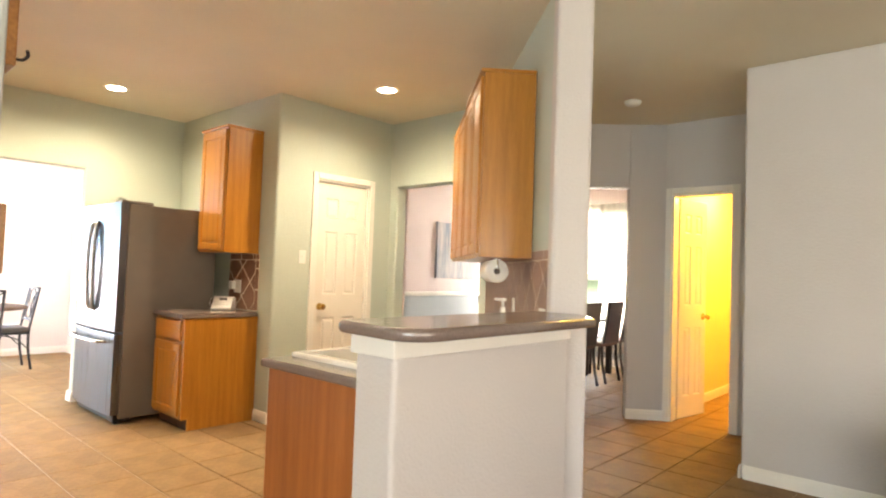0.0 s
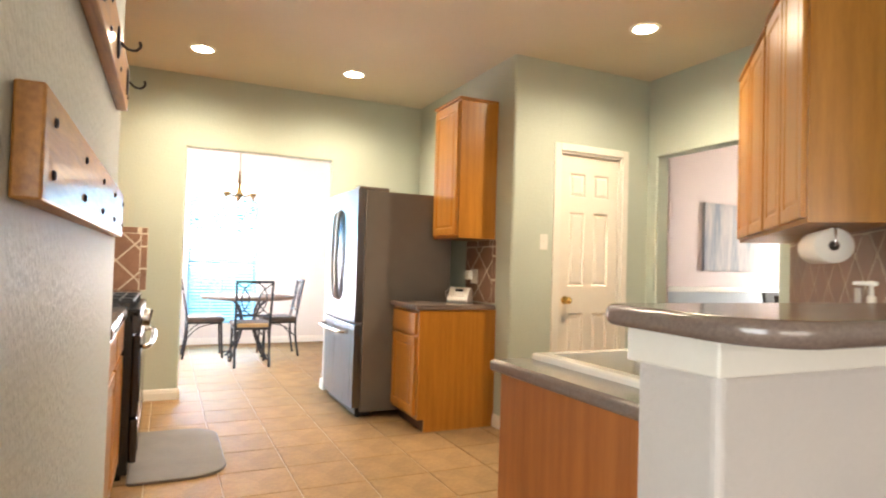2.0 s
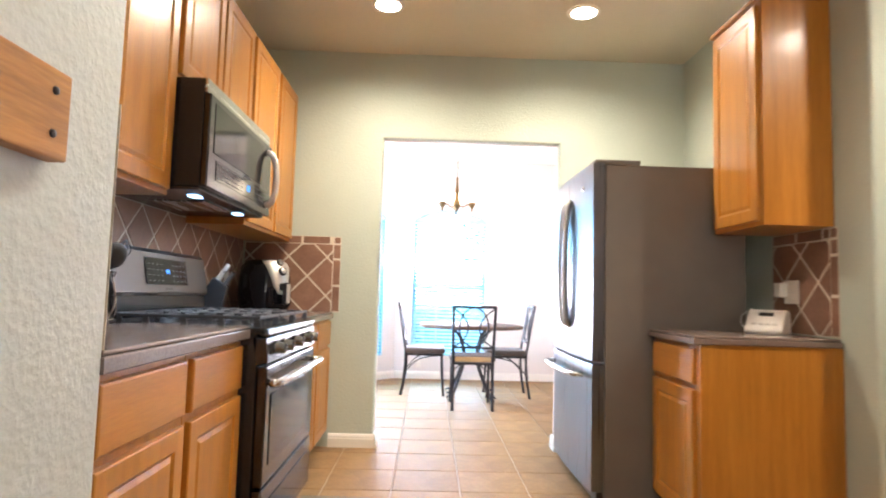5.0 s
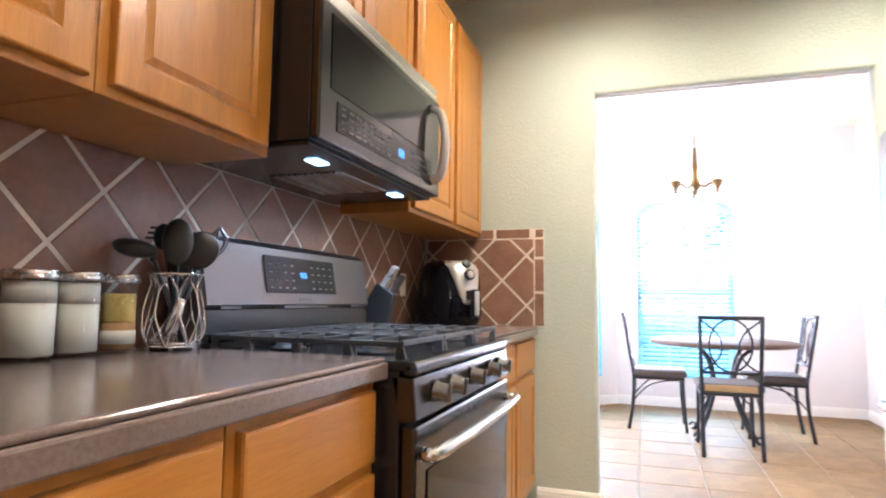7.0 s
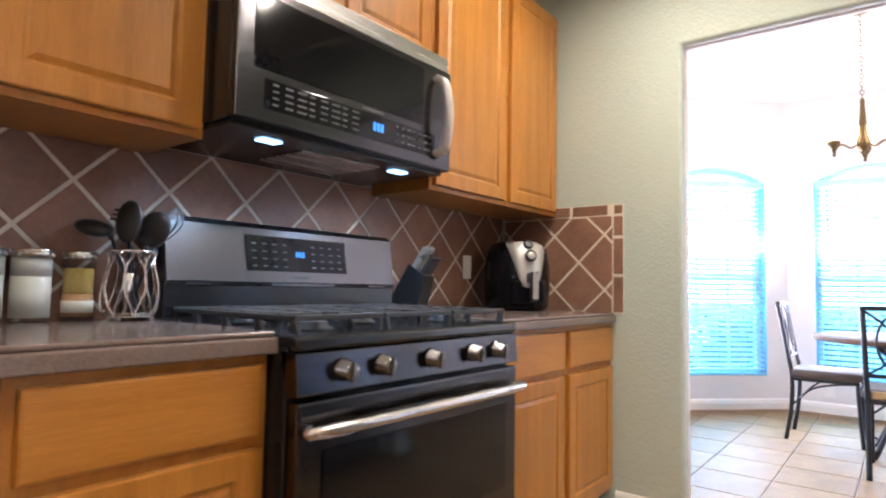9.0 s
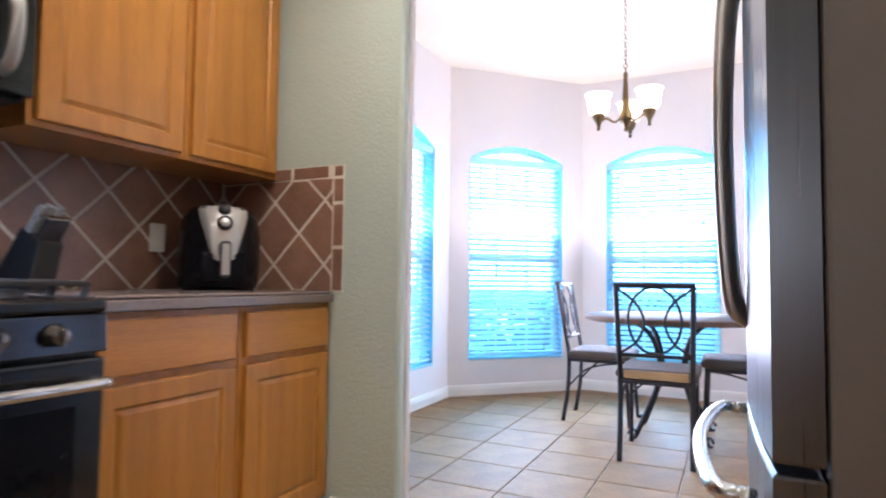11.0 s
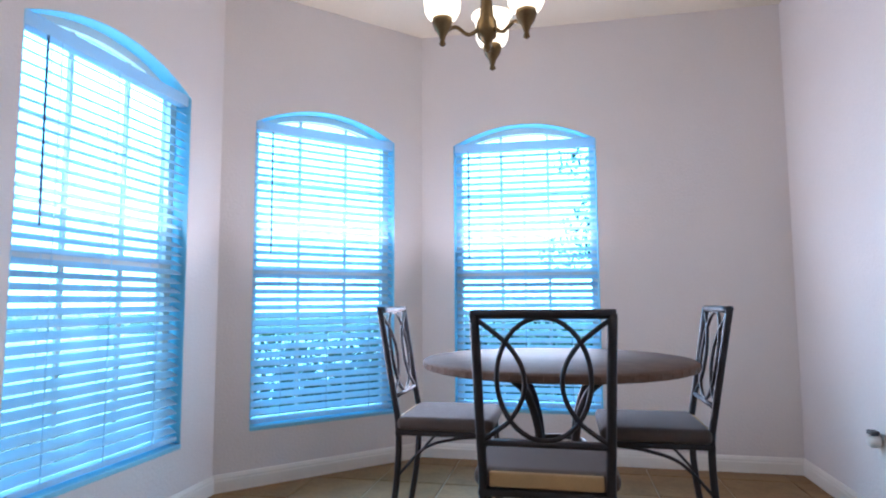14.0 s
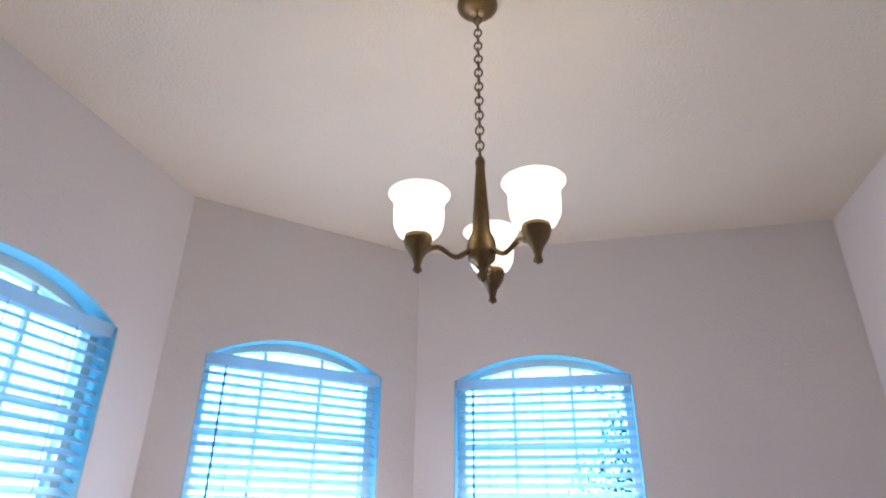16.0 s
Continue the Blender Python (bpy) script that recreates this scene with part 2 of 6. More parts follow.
M["tile"].node_tree.nodes["Principled BSDF"].inputs["Specular IOR Level"].default_value = 0.12
M["black_glass"].node_tree.nodes["Principled BSDF"].inputs["Specular IOR Level"].default_value = 0.25
M["stone"].node_tree.nodes["Principled BSDF"].inputs["Specular IOR Level"].default_value = 0.15
# the daylight's blue is put into the nook panes' tint
M["glass"] = tinted_glass("blue_daylight_window_glass", (0.27, 0.69, 1.0))
M["jar"] = tinted_glass("clear_jar_glass", (0.94, 0.96, 0.96), 0.06)
M["clear_pane"] = tinted_glass("clear_window_glass", (0.95, 0.97, 0.97))
M["sheer"] = translucent("white_sheer_cloth", (0.86, 0.84, 0.78), 0.55)
# white slats, with blue sky light mixed into their base colour
M["blind"] = translucent("blue_daylit_faux_wood_slat", (0.56, 0.74, 0.84), 0.42)
M["leaf"] = translucent("green_leaf", (0.08, 0.13, 0.055), 0.28)

# ---- mesh helpers ----


def box(x0, x1, y0, y1, z0, z1, bev=0.0, seg=2):
    bm = bmesh.new()
    bmesh.ops.create_cube(bm, size=1)
    for v in bm.verts:
        v.co = Vector(((x0 + x1) / 2 + v.co.x * (x1 - x0), (y0 + y1) / 2 + v.co.y * (y1 - y0), (z0 + z1) / 2 + v.co.z * (z1 - z0)))
    if bev:
        bmesh.ops.bevel(bm, geom=bm.edges[:], offset=bev, segments=seg, affect="EDGES", profile=0.5)
    return bm


def merge(*bms):
    out = bmesh.new()
    for b in bms:
        me = bpy.data.meshes.new("tmp")
        b.to_mesh(me)
        b.free()
        out.from_mesh(me)
        bpy.data.meshes.remove(me)
    return out


def moved(bm, m):
    bmesh.ops.transform(bm, matrix=m, verts=bm.verts)
    return bm


def lathe(profile, seg=24, cap=True):
    bm = bmesh.new()
    rings = []
    for r, z in profile:
        rings.append([bm.verts.new((r * math.cos(2 * math.pi * k / seg), r * math.sin(2 * math.pi * k / seg), z)) for k in range(seg)])
    for a, b in zip(rings, rings[1:]):
        for k in range(seg):
            bm.faces.new((a[k], a[(k + 1) % seg], b[(k + 1) % seg], b[k]))
    if cap:
        if profile[0][0] > 1e-4:
            bm.faces.new(rings[0][::-1])
        if profile[-1][0] > 1e-4:
            bm.faces.new(rings[-1])
    for f in bm.faces:
        f.smooth = True
    return bm


def tube(points, r, seg=10, closed=False, flat=1.0):
    pts = [Vector(p) for p in points]
    n = len(pts)
    bm = bmesh.new()
    rings, up = [], None
    for i, p in enumerate(pts):
        a = pts[(i - 1) % n] if (closed or i > 0) else p
        b = pts[(i + 1) % n] if (closed or i < n - 1) else p
        t = (b - a).normalized()
        if up is None:
            up = t.orthogonal().normalized()
        up = (up - t * up.dot(t)).normalized()
        side = t.cross(up)
        rad = r[i] if isinstance(r, (list, tuple)) else r
        rings.append([bm.verts.new(p + rad * (math.cos(2 * math.pi * k / seg) * up + flat * math.sin(2 * math.pi * k / seg) * side)) for k in range(seg)])
    for i in range(n if closed else n - 1):
        a, b = rings[i], rings[(i + 1) % n]
        for k in range(seg):
            bm.faces.new((a[k], a[(k + 1) % seg], b[(k + 1) % seg], b[k]))
    if not closed:
        bm.faces.new(rings[0][::-1])
        bm.faces.new(rings[-1])
    for f in bm.faces:
        f.smooth = True
    return bm


def curve_pts(ctrl, n=16):
    """Smooth points through the control points."""
    c = [Vector(p) for p in ctrl]
    c = [2 * c[0] - c[1]] + c + [2 * c[-1] - c[-2]]
    out = []
    for i in range(1, len(c) - 2):
        for k in range(n):
            u = k / n
            p0, p1, p2, p3 = c[i - 1:i + 3]
            out.append(0.5 * (2 * p1 + (p2 - p0) * u + (2 * p0 - 5 * p1 + 4 * p2 - p3) * u * u + (3 * p1 - p0 - 3 * p2 + p3) * u ** 3))
    return out + [c[-2]]


def prism(poly, z0, z1, bev=0.0, seg=3):
    bm = bmesh.new()
    f = bm.faces.new([bm.verts.new((x, y, z0)) for x, y in poly])
    f.normal_update()
    if f.normal.z > 0:
        f.normal_flip()
    ext = bmesh.ops.extrude_face_region(bm, geom=[f])
    for v in [g for g in ext["geom"] if isinstance(g, bmesh.types.BMVert)]:
        v.co.z = z1
    bmesh.ops.recalc_face_normals(bm, faces=bm.faces[:])
    if bev:
        edges = [e for e in bm.edges if abs(e.verts[0].co.z - e.verts[1].co.z) < 1e-6]
        bmesh.ops.bevel(bm, geom=edges, offset=bev, segments=seg, affect="EDGES", profile=0.5)
    return bm


def panel_slab(w, h, t, cells, depth=0.008, lip=0.014, bev=0.003, raise_in=0.0):
    """A slab in x 0..w, z 0..h, front at y 0 and back at y t, with sunk panels (x0, x1, z0, z1) on its front."""
    xs = sorted({0, w, *[c[0] for c in cells], *[c[1] for c in cells]})
    zs = sorted({0, h, *[c[2] for c in cells], *[c[3] for c in cells]})
    bm = bmesh.new()
    grid = {(i, k): bm.verts.new((x, 0, z)) for i, x in enumerate(xs) for k, z in enumerate(zs)}
    sunk = []
    for i in range(len(xs) - 1):
        for k in range(len(zs) - 1):
            f = bm.faces.new((grid[i, k], grid[i + 1, k], grid[i + 1, k + 1], grid[i, k + 1]))
            mx, mz = (xs[i] + xs[i + 1]) / 2, (zs[k] + zs[k + 1]) / 2
            if any(c[0] < mx < c[1] and c[2] < mz < c[3] for c in cells):
                sunk.append(f)
    border = [e for e in bm.edges if e.is_boundary]
    ext = bmesh.ops.extrude_edge_only(bm, edges=border)
    back = [g for g in ext["geom"] if isinstance(g, bmesh.types.BMVert)]
    for v in back:
        v.co.y = t
    ring = [e for e in bm.edges if e.is_boundary]
    bmesh.ops.contextual_create(bm, geom=ring)
    for f in sunk:
        bmesh.ops.inset_individual(bm, faces=[f], thickness=lip, depth=-depth)
        if raise_in:
            bmesh.ops.inset_individual(bm, faces=[f], thickness=0.004, depth=0)
            bmesh.ops.inset_individual(bm, faces=[f], thickness=raise_in, depth=depth * 0.8)
    bmesh.ops.recalc_face_normals(bm, faces=bm.faces[:])
    if bev:
        rim = [e for e in bm.edges if all(abs(v.co.y) < 1e-6 for v in e.verts) and
               (all(abs(v.co.x) < 1e-6 for v in e.verts) or all(abs(v.co.x - w) < 1e-6 for v in e.verts) or
                all(abs(v.co.z) < 1e-6 for v in e.verts) or all(abs(v.co.z - h) < 1e-6 for v in e.verts))]
        bmesh.ops.bevel(bm, geom=rim, offset=bev, segments=2, affect="EDGES", profile=0.5)
    return bm


def mesh_of(name, bm, material):
    me = bpy.data.meshes.new(name)
    bm.to_mesh(me)
    bm.free()
    me.materials.append(material)
    return me


def part(name, bm, material, parent, label=""):
    ob = new(name, mesh_of(name, bm, M[material]))
    ob.parent = parent
    return tagged(ob, label)


def thing(name, m, label, category, group=""):
    ob = new(name)
    ob.empty_display_size = 0.1
    ob.matrix_world = m
    return tagged(ob, label, category, group)


def solid(name, bm, material, label, category="", kind="structure", m=None):
    ob = new(name, mesh_of(name, bm, M[material]))
    if m:
        ob.matrix_world = m
    return tagged(ob, label, category, kind=kind)


# ---- structure ----
XO, XN = -5.37, -5.475            # kitchen and nook faces of the wall with the wide opening
YS, YF = -0.275, 2.845           # range wall and fridge wall
XP, YD = -3.565, 4.15            # pantry wall and dining wall
XW = -8.76                       # far wall of the nook
RACK_Y = 0.370                   # face of the wall with the coat racks
OPEN = (0.682, 1.94, 2.158)

solid("ground", box(-400, 400, -400, 400, -0.5, -0.16), "grass", "green lawn around the house", "ground")
solid("pavement", box(-24, -6.3, -20, -1.9, -0.158, -0.150), "patio", "pale concrete patio beyond the bay windows", "patio")
solid("floor", merge(box(-8.95, 6.1, -4.1, 8.8, -0.15, -0.006)), "grout", "pale grout bed under the ceramic floor tiles", "floor")
solid("ceiling", merge(box(-9.0, -2.44, -0.45, 8.8, CEIL, CEIL + 0.15), box(-2.44, 6.1, -4.1, 8.8, CEIL, CEIL + 0.15)), "ceiling", "textured beige-white ceiling", "ceiling")


def wall(name, x0, x1, y0, y1, material, label, z0=0.0, z1=CEIL, bev=0.0):
    return solid(name, box(x0, x1, y0, y1, z0, z1, bev), material, label, "wall")


def opening_wall(name, axis, at0, at1, lo, hi, o0, o1, head, material, label, bev=0.018):
    """A wall between at0 and at1 on one axis, from lo to hi on the other, with a rounded opening o0 to o1 up to head."""
    bm = bmesh.new()
    poly = [(lo, 0), (o0, 0), (o0, head), (o1, head), (o1, 0), (hi, 0), (hi, CEIL), (lo, CEIL)]
    f = bm.faces.new([bm.verts.new((u, 0, z)) for u, z in poly])
    ext = bmesh.ops.extrude_face_region(bm, geom=[f])
    for v in [g for g in ext["geom"] if isinstance(g, bmesh.types.BMVert)]:
        v.co.y = abs(at1 - at0)
    bmesh.ops.recalc_face_normals(bm, faces=bm.faces[:])
    inside = [e for e in bm.edges if all(o0 - 1e-4 <= v.co.x <= o1 + 1e-4 and v.co.z <= head + 1e-4 for v in e.verts)
              and abs(e.verts[0].co.y - e.verts[1].co.y) < 1e-6 and (e.verts[0].co.z > 0 or e.verts[1].co.z > 0)]
    bmesh.ops.bevel(bm, geom=inside, offset=bev, segments=4, affect="EDGES", profile=0.5)
    a = min(at0, at1)
    m = Matrix.Translation((0, a, 0)) if axis == "y" else Matrix(((0, 1, 0, a), (1, 0, 0, 0), (0, 0, 1, 0), (0, 0, 0, 1)))
    moved(bm, m)
    bmesh.ops.recalc_face_normals(bm, faces=bm.faces[:])
    return solid(name, bm, material, label, "wall")


opening_wall("wall_nook_opening", "x", XO, XO - 0.052, YS, YF, *OPEN, "sage", "sage green textured wall with a wide opening")
opening_wall("wall_nook_side", "x", XN, XN + 0.052, YS - 0.02, YF + 0.01, *OPEN, "nook_wall", "off-white nook side of the opening wall")
wall("wall_range", XO - 0.13, -2.40, YS - 0.12, YS, "sage", "sage green wall behind the range")
corner = [(XO, YF), (XP - 0.02, YF)] + [(XP - 0.02 + 0.02 * math.sin(k * math.pi / 10), YF + 0.02 - 0.02 * math.cos(k * math.pi / 10)) for k in range(1, 6)] + [(XP, 3.262), (XP - 0.12, 3.262), (XP - 0.12, YF + 0.12), (XO, YF + 0.12)]
solid("wall_fridge", prism(corner, 0, CEIL), "sage", "sage green wall that turns round the pantry corner", "wall")
wall("wall_nook_north", XW - 0.12, XO - 0.13, YF + 0.005, YF + 0.125, "nook_wall", "off-white nook wall")
wall("wall_pantry", XP - 0.12, XP, 3.873, YD + 0.13, "sage", "sage green wall beside the pantry door")
wall("wall_pantry_head", XP - 0.12, XP, 3.2625, 3.8725, "sage", "sage green wall above the pantry door", 2.112)
wall("wall_pantry_back", XP - 0.9, XP - 0.80, YF + 0.12, YD + 0.13, "sage", "plain wall that closes the pantry")
opening_wall("wall_dining_opening", "y", YD, YD + 0.13, XP, -2.22, -3.46, -2.40, 2.137, "sage", "sage green wall with the dining room opening")
# rack wall block, its far end bounds the kitchen counter
wall("wall_racks", -2.455, -0.63, -4.0, RACK_Y, "rack_wall", "pale textured wall that carries wooden coat racks", bev=0.012)
# diagonal wall with the upper cabinets, ending in a free-standing column
DD, DN = Vector((-0.72, 0.694, 0)), Vector((0.694, 0.72, 0))
R0 = Vector((-1.045, 2.92, 0))
ANG = math.degrees(math.atan2(DN.y, DN.x)) - 90   # turn of things that face the kitchen from the diagonal wall
PD = Matrix.Translation(R0) @ pose(0, 0, 0, 0, 0, ANG)   # local x runs back along the wall, local y goes into it


def diag(x, y, z=0.0, rz=0.0):
    return PD @ pose(x, y, z, 0, 0, rz)


solid("wall_diagonal", moved(box(-1.78, 0.44, 0, 0.13, 0, CEIL, 0.012), PD), "sage", "sage green diagonal wall ending in a column", "wall")
solid("wall_column", moved(box(0.441, 0.54, -0.03, 0.15, 0, CEIL, 0.018), PD), "grey_wall", "pale grey rounded wall column beside the bar", "wall")
# hall and rooms beyond
wall("wall_family_north", -0.35, 6.0, 4.45, 4.57, "grey_wall", "plain pale grey family room wall", bev=0.012)
wall("wall_hall_east", -0.35, -0.23, 4.571, 5.64, "grey_wall", "pale hall wall")
opening_wall("wall_hall_door", "y", 5.64, 5.76, -1.36, -0.23, -1.288, -0.75, 2.112, "grey_wall", "pale hall wall with a bathroom door", 0.002)


def slanted(name, a, b, t, z0, z1, material, label):
    a, b = Vector((*a, 0)), Vector((*b, 0))
    m = Matrix.Translation(a) @ pose(0, 0, 0, 0, 0, math.degrees(math.atan2(b.y - a.y, b.x - a.x)))
    return solid(name, box(0, (b - a).length, 0, t, z0, z1, 0.01), material, label, "wall", m=m)


slanted("wall_hall_stub", (-1.62, 5.44), (-1.345, 5.645), 0.12, 0, CEIL, "grey_wall", "pale hall wall beside the dining opening")
slanted("wall_hall_header", (-2.42, 4.84), (-1.621, 5.439), 0.12, 2.17, CEIL, "grey_wall", "wall above the opening to the dining room")
slanted("wall_hall_return", (-2.22, 4.285), (-2.43, 4.83), 0.10, 0, CEIL, "grey_wall", "short return wall by the dining room")
wall("wall_dining_west_low", -4.82, -4.70, 4.28, 8.5, "blue_wall", "slate blue lower dining wall", 0, 1.0)
wall("wall_dining_west", -4.82, -4.70, 4.28, 8.5, "pink_wall", "blush upper dining wall", 1.0, CEIL)
wall("wall_dining_south", -4.70, XP, 4.28, 4.40, "pink_wall", "blush dining wall")
wall("wall_dining_east", -1.62, -1.50, 5.78, 8.5, "pink_wall", "blush dining wall")
opening_wall("wall_dining_north", "y", 8.5, 8.62, -4.82, -1.5, -4.45, -2.95, 2.30, "pink_wall", "blush dining wall with a tall window", 0.004)
wall("wall_dining_sill", -4.45, -2.95, 8.5, 8.62, "blue_wall", "slate blue wall under the window", 0, 0.45)
wall("wall_bath_west", -1.49, -1.37, 5.761, 7.9, "yellow_wall", "cream bathroom wall")
wall("wall_bath_east", -0.40, -0.28, 5.761, 7.9, "yellow_wall", "cream bathroom wall")
wall("wall_bath_north", -1.37, -0.40, 7.78, 7.9, "yellow_wall", "cream bathroom wall")
# family room shell
opening_wall("wall_family_south", "y", -4.1, -4.0, -0.62, 6.0, 0.6, 4.2, 2.25, "grey_wall", "pale family room wall with a wide window", 0.004)
wall("wall_family_south_sill", 0.6, 4.2, -4.1, -4.0, "grey_wall", "wall under the family room window", 0, 0.75)
opening_wall("wall_family_east", "x", 6.0, 6.12, -4.0, 4.57, -2.6, 2.6, 2.25, "grey_wall", "pale family room wall with wide windows", 0.004)
wall("wall_family_sill", 6.0, 6.12, -2.6, 2.6, "grey_wall", "wall under the family room windows", 0, 0.75)


def arch_wall(name, a, b, t, c, w, z0, z1, rise, material, label):
    """A wall from a to b (seen from inside, the room on its right-hand normal) with one arched window opening."""
    a, b = Vector((*a, 0)), Vector((*b, 0))
    length = (b - a).length
    bm = bmesh.new()
    n = 20
    arch = [(c + w / 2 - w * k / n, z1 + rise * (1 - (2 * k / n - 1) ** 2)) for k in range(n + 1)]
    poly = [(0, 0), (c, 0), (c, z0), (c - w / 2, z0)] + [(u, v) for u, v in reversed(arch)][0:n // 2 + 1] + [(c, CEIL), (0, CEIL)]
    left = bm.faces.new([bm.verts.new((u, 0, z)) for u, z in poly])
    poly2 = [(length, 0), (length, CEIL), (c, CEIL)] + [(u, v) for u, v in reversed(arch)][n // 2:] + [(c + w / 2, z0), (c, z0), (c, 0)]
    right = bm.faces.new([bm.verts.new((u, 0, z)) for u, z in poly2])
    bmesh.ops.remove_doubles(bm, verts=bm.verts[:], dist=1e-5)
    ext = bmesh.ops.extrude_face_region(bm, geom=bm.faces[:])
    for v in [g for g in ext["geom"] if isinstance(g, bmesh.types.BMVert)]:
        v.co.y = t
    bmesh.ops.recalc_face_normals(bm, faces=bm.faces[:])
    m = Matrix.Translation(a) @ pose(0, 0, 0, 0, 0, math.degrees(math.atan2(b.y - a.y, b.x - a.x)))
    ob = solid(name, bm, material, label, "wall", m=m)
    return m


NC1, NC2 = (-7.84, -0.295), (-8.76, 0.615)
WALL_S = arch_wall("wall_nook_south", (XO - 0.131, -0.295), NC1, 0.14, 1.589, 0.95, 0.30, 2.02, 0.125, "nook_wall", "off-white nook wall with an arched window")
WALL_D = arch_wall("wall_nook_bay", NC1, NC2, 0.14, 0.635, 0.90, 0.30, 2.02, 0.125, "nook_wall", "off-white slanted bay wall with an arched window")
WALL_W = arch_wall("wall_nook_west", NC2, (XW, YF + 0.004), 0.14, 0.673, 0.92, 0.30, 2.02, 0.125, "nook_wall", "off-white nook wall with an arched window")


def baseboard(a, b, material="trim", h=0.092, t=0.014):
    """A moulded skirting from a to b; it stands out to the right of the way from a to b."""
    a, b = Vector((*a, 0)), Vector((*b, 0))
    length = (b - a).length
    prof = [(0, 0), (t, 0), (t, h * 0.62), (t * 0.8, h * 0.72), (t * 0.8, h * 0.80), (t * 0.35, h * 0.97), (0, h)]
    bm = bmesh.new()
    f = bm.faces.new([bm.verts.new((0, -y, z)) for y, z in prof])
    ext = bmesh.ops.extrude_face_region(bm, geom=[f])
    for v in [g for g in ext["geom"] if isinstance(g, bmesh.types.BMVert)]:
        v.co.x = length
    bmesh.ops.recalc_face_normals(bm, faces=bm.faces[:])
    m = Matrix.Translation(a) @ pose(0, 0, 0, 0, 0, math.degrees(math.atan2(b.y - a.y, b.x - a.x)))
    return solid("baseboard", bm, material, "white moulded baseboard along the wall", "baseboard", m=m)


for a, b in [((XN - 0.002, -0.293), (-7.838, -0.293)), ((-7.838, -0.293), (-8.758, 0.615)), ((-8.758, 0.615), (-8.758, YF)),
             ((-8.758, YF + 0.003), (XN, YF + 0.003)), ((XN - 0.002, 0.682), (XN - 0.002, -0.29)), ((XN - 0.002, YF), (XN - 0.002, 1.94)),
             ((XO + 0.002, 0.37), (XO + 0.002, 0.696)), ((XO + 0.016, 0.684), (XN - 0.016, 0.684)), ((XN - 0.016, 1.938), (XO + 0.016, 1.938)), ((XO + 0.002, 1.926), (XO + 0.002, 2.6)),
             ((-3.76, YF - 0.002), (XP + 0.014, YF - 0.002)), ((XP + 0.002, YF - 0.014), (XP + 0.002, 3.205)), ((XP + 0.002, 3.93), (XP + 0.002, YD)),
             ((-0.335, 4.448), (6, 4.448)), ((-0.352, 5.64), (-0.352, 4.436)), ((-1.62, 5.437), (-1.345, 5.642)), ((-4.698, 4.41), (-4.698, 8.49)),
             ((-4.69, 8.498), (-1.63, 8.498)), ((-1.368, 5.77), (-1.368, 7.77)), ((-1.368, 7.778), (-0.402, 7.778)), ((-0.402, 7.77), (-0.402, 5.77)),
             ((-0.62, RACK_Y + 0.002), (-2.42, RACK_Y + 0.002))]:
    # the room lies on the right-hand side of each way
    baseboard(a, b)


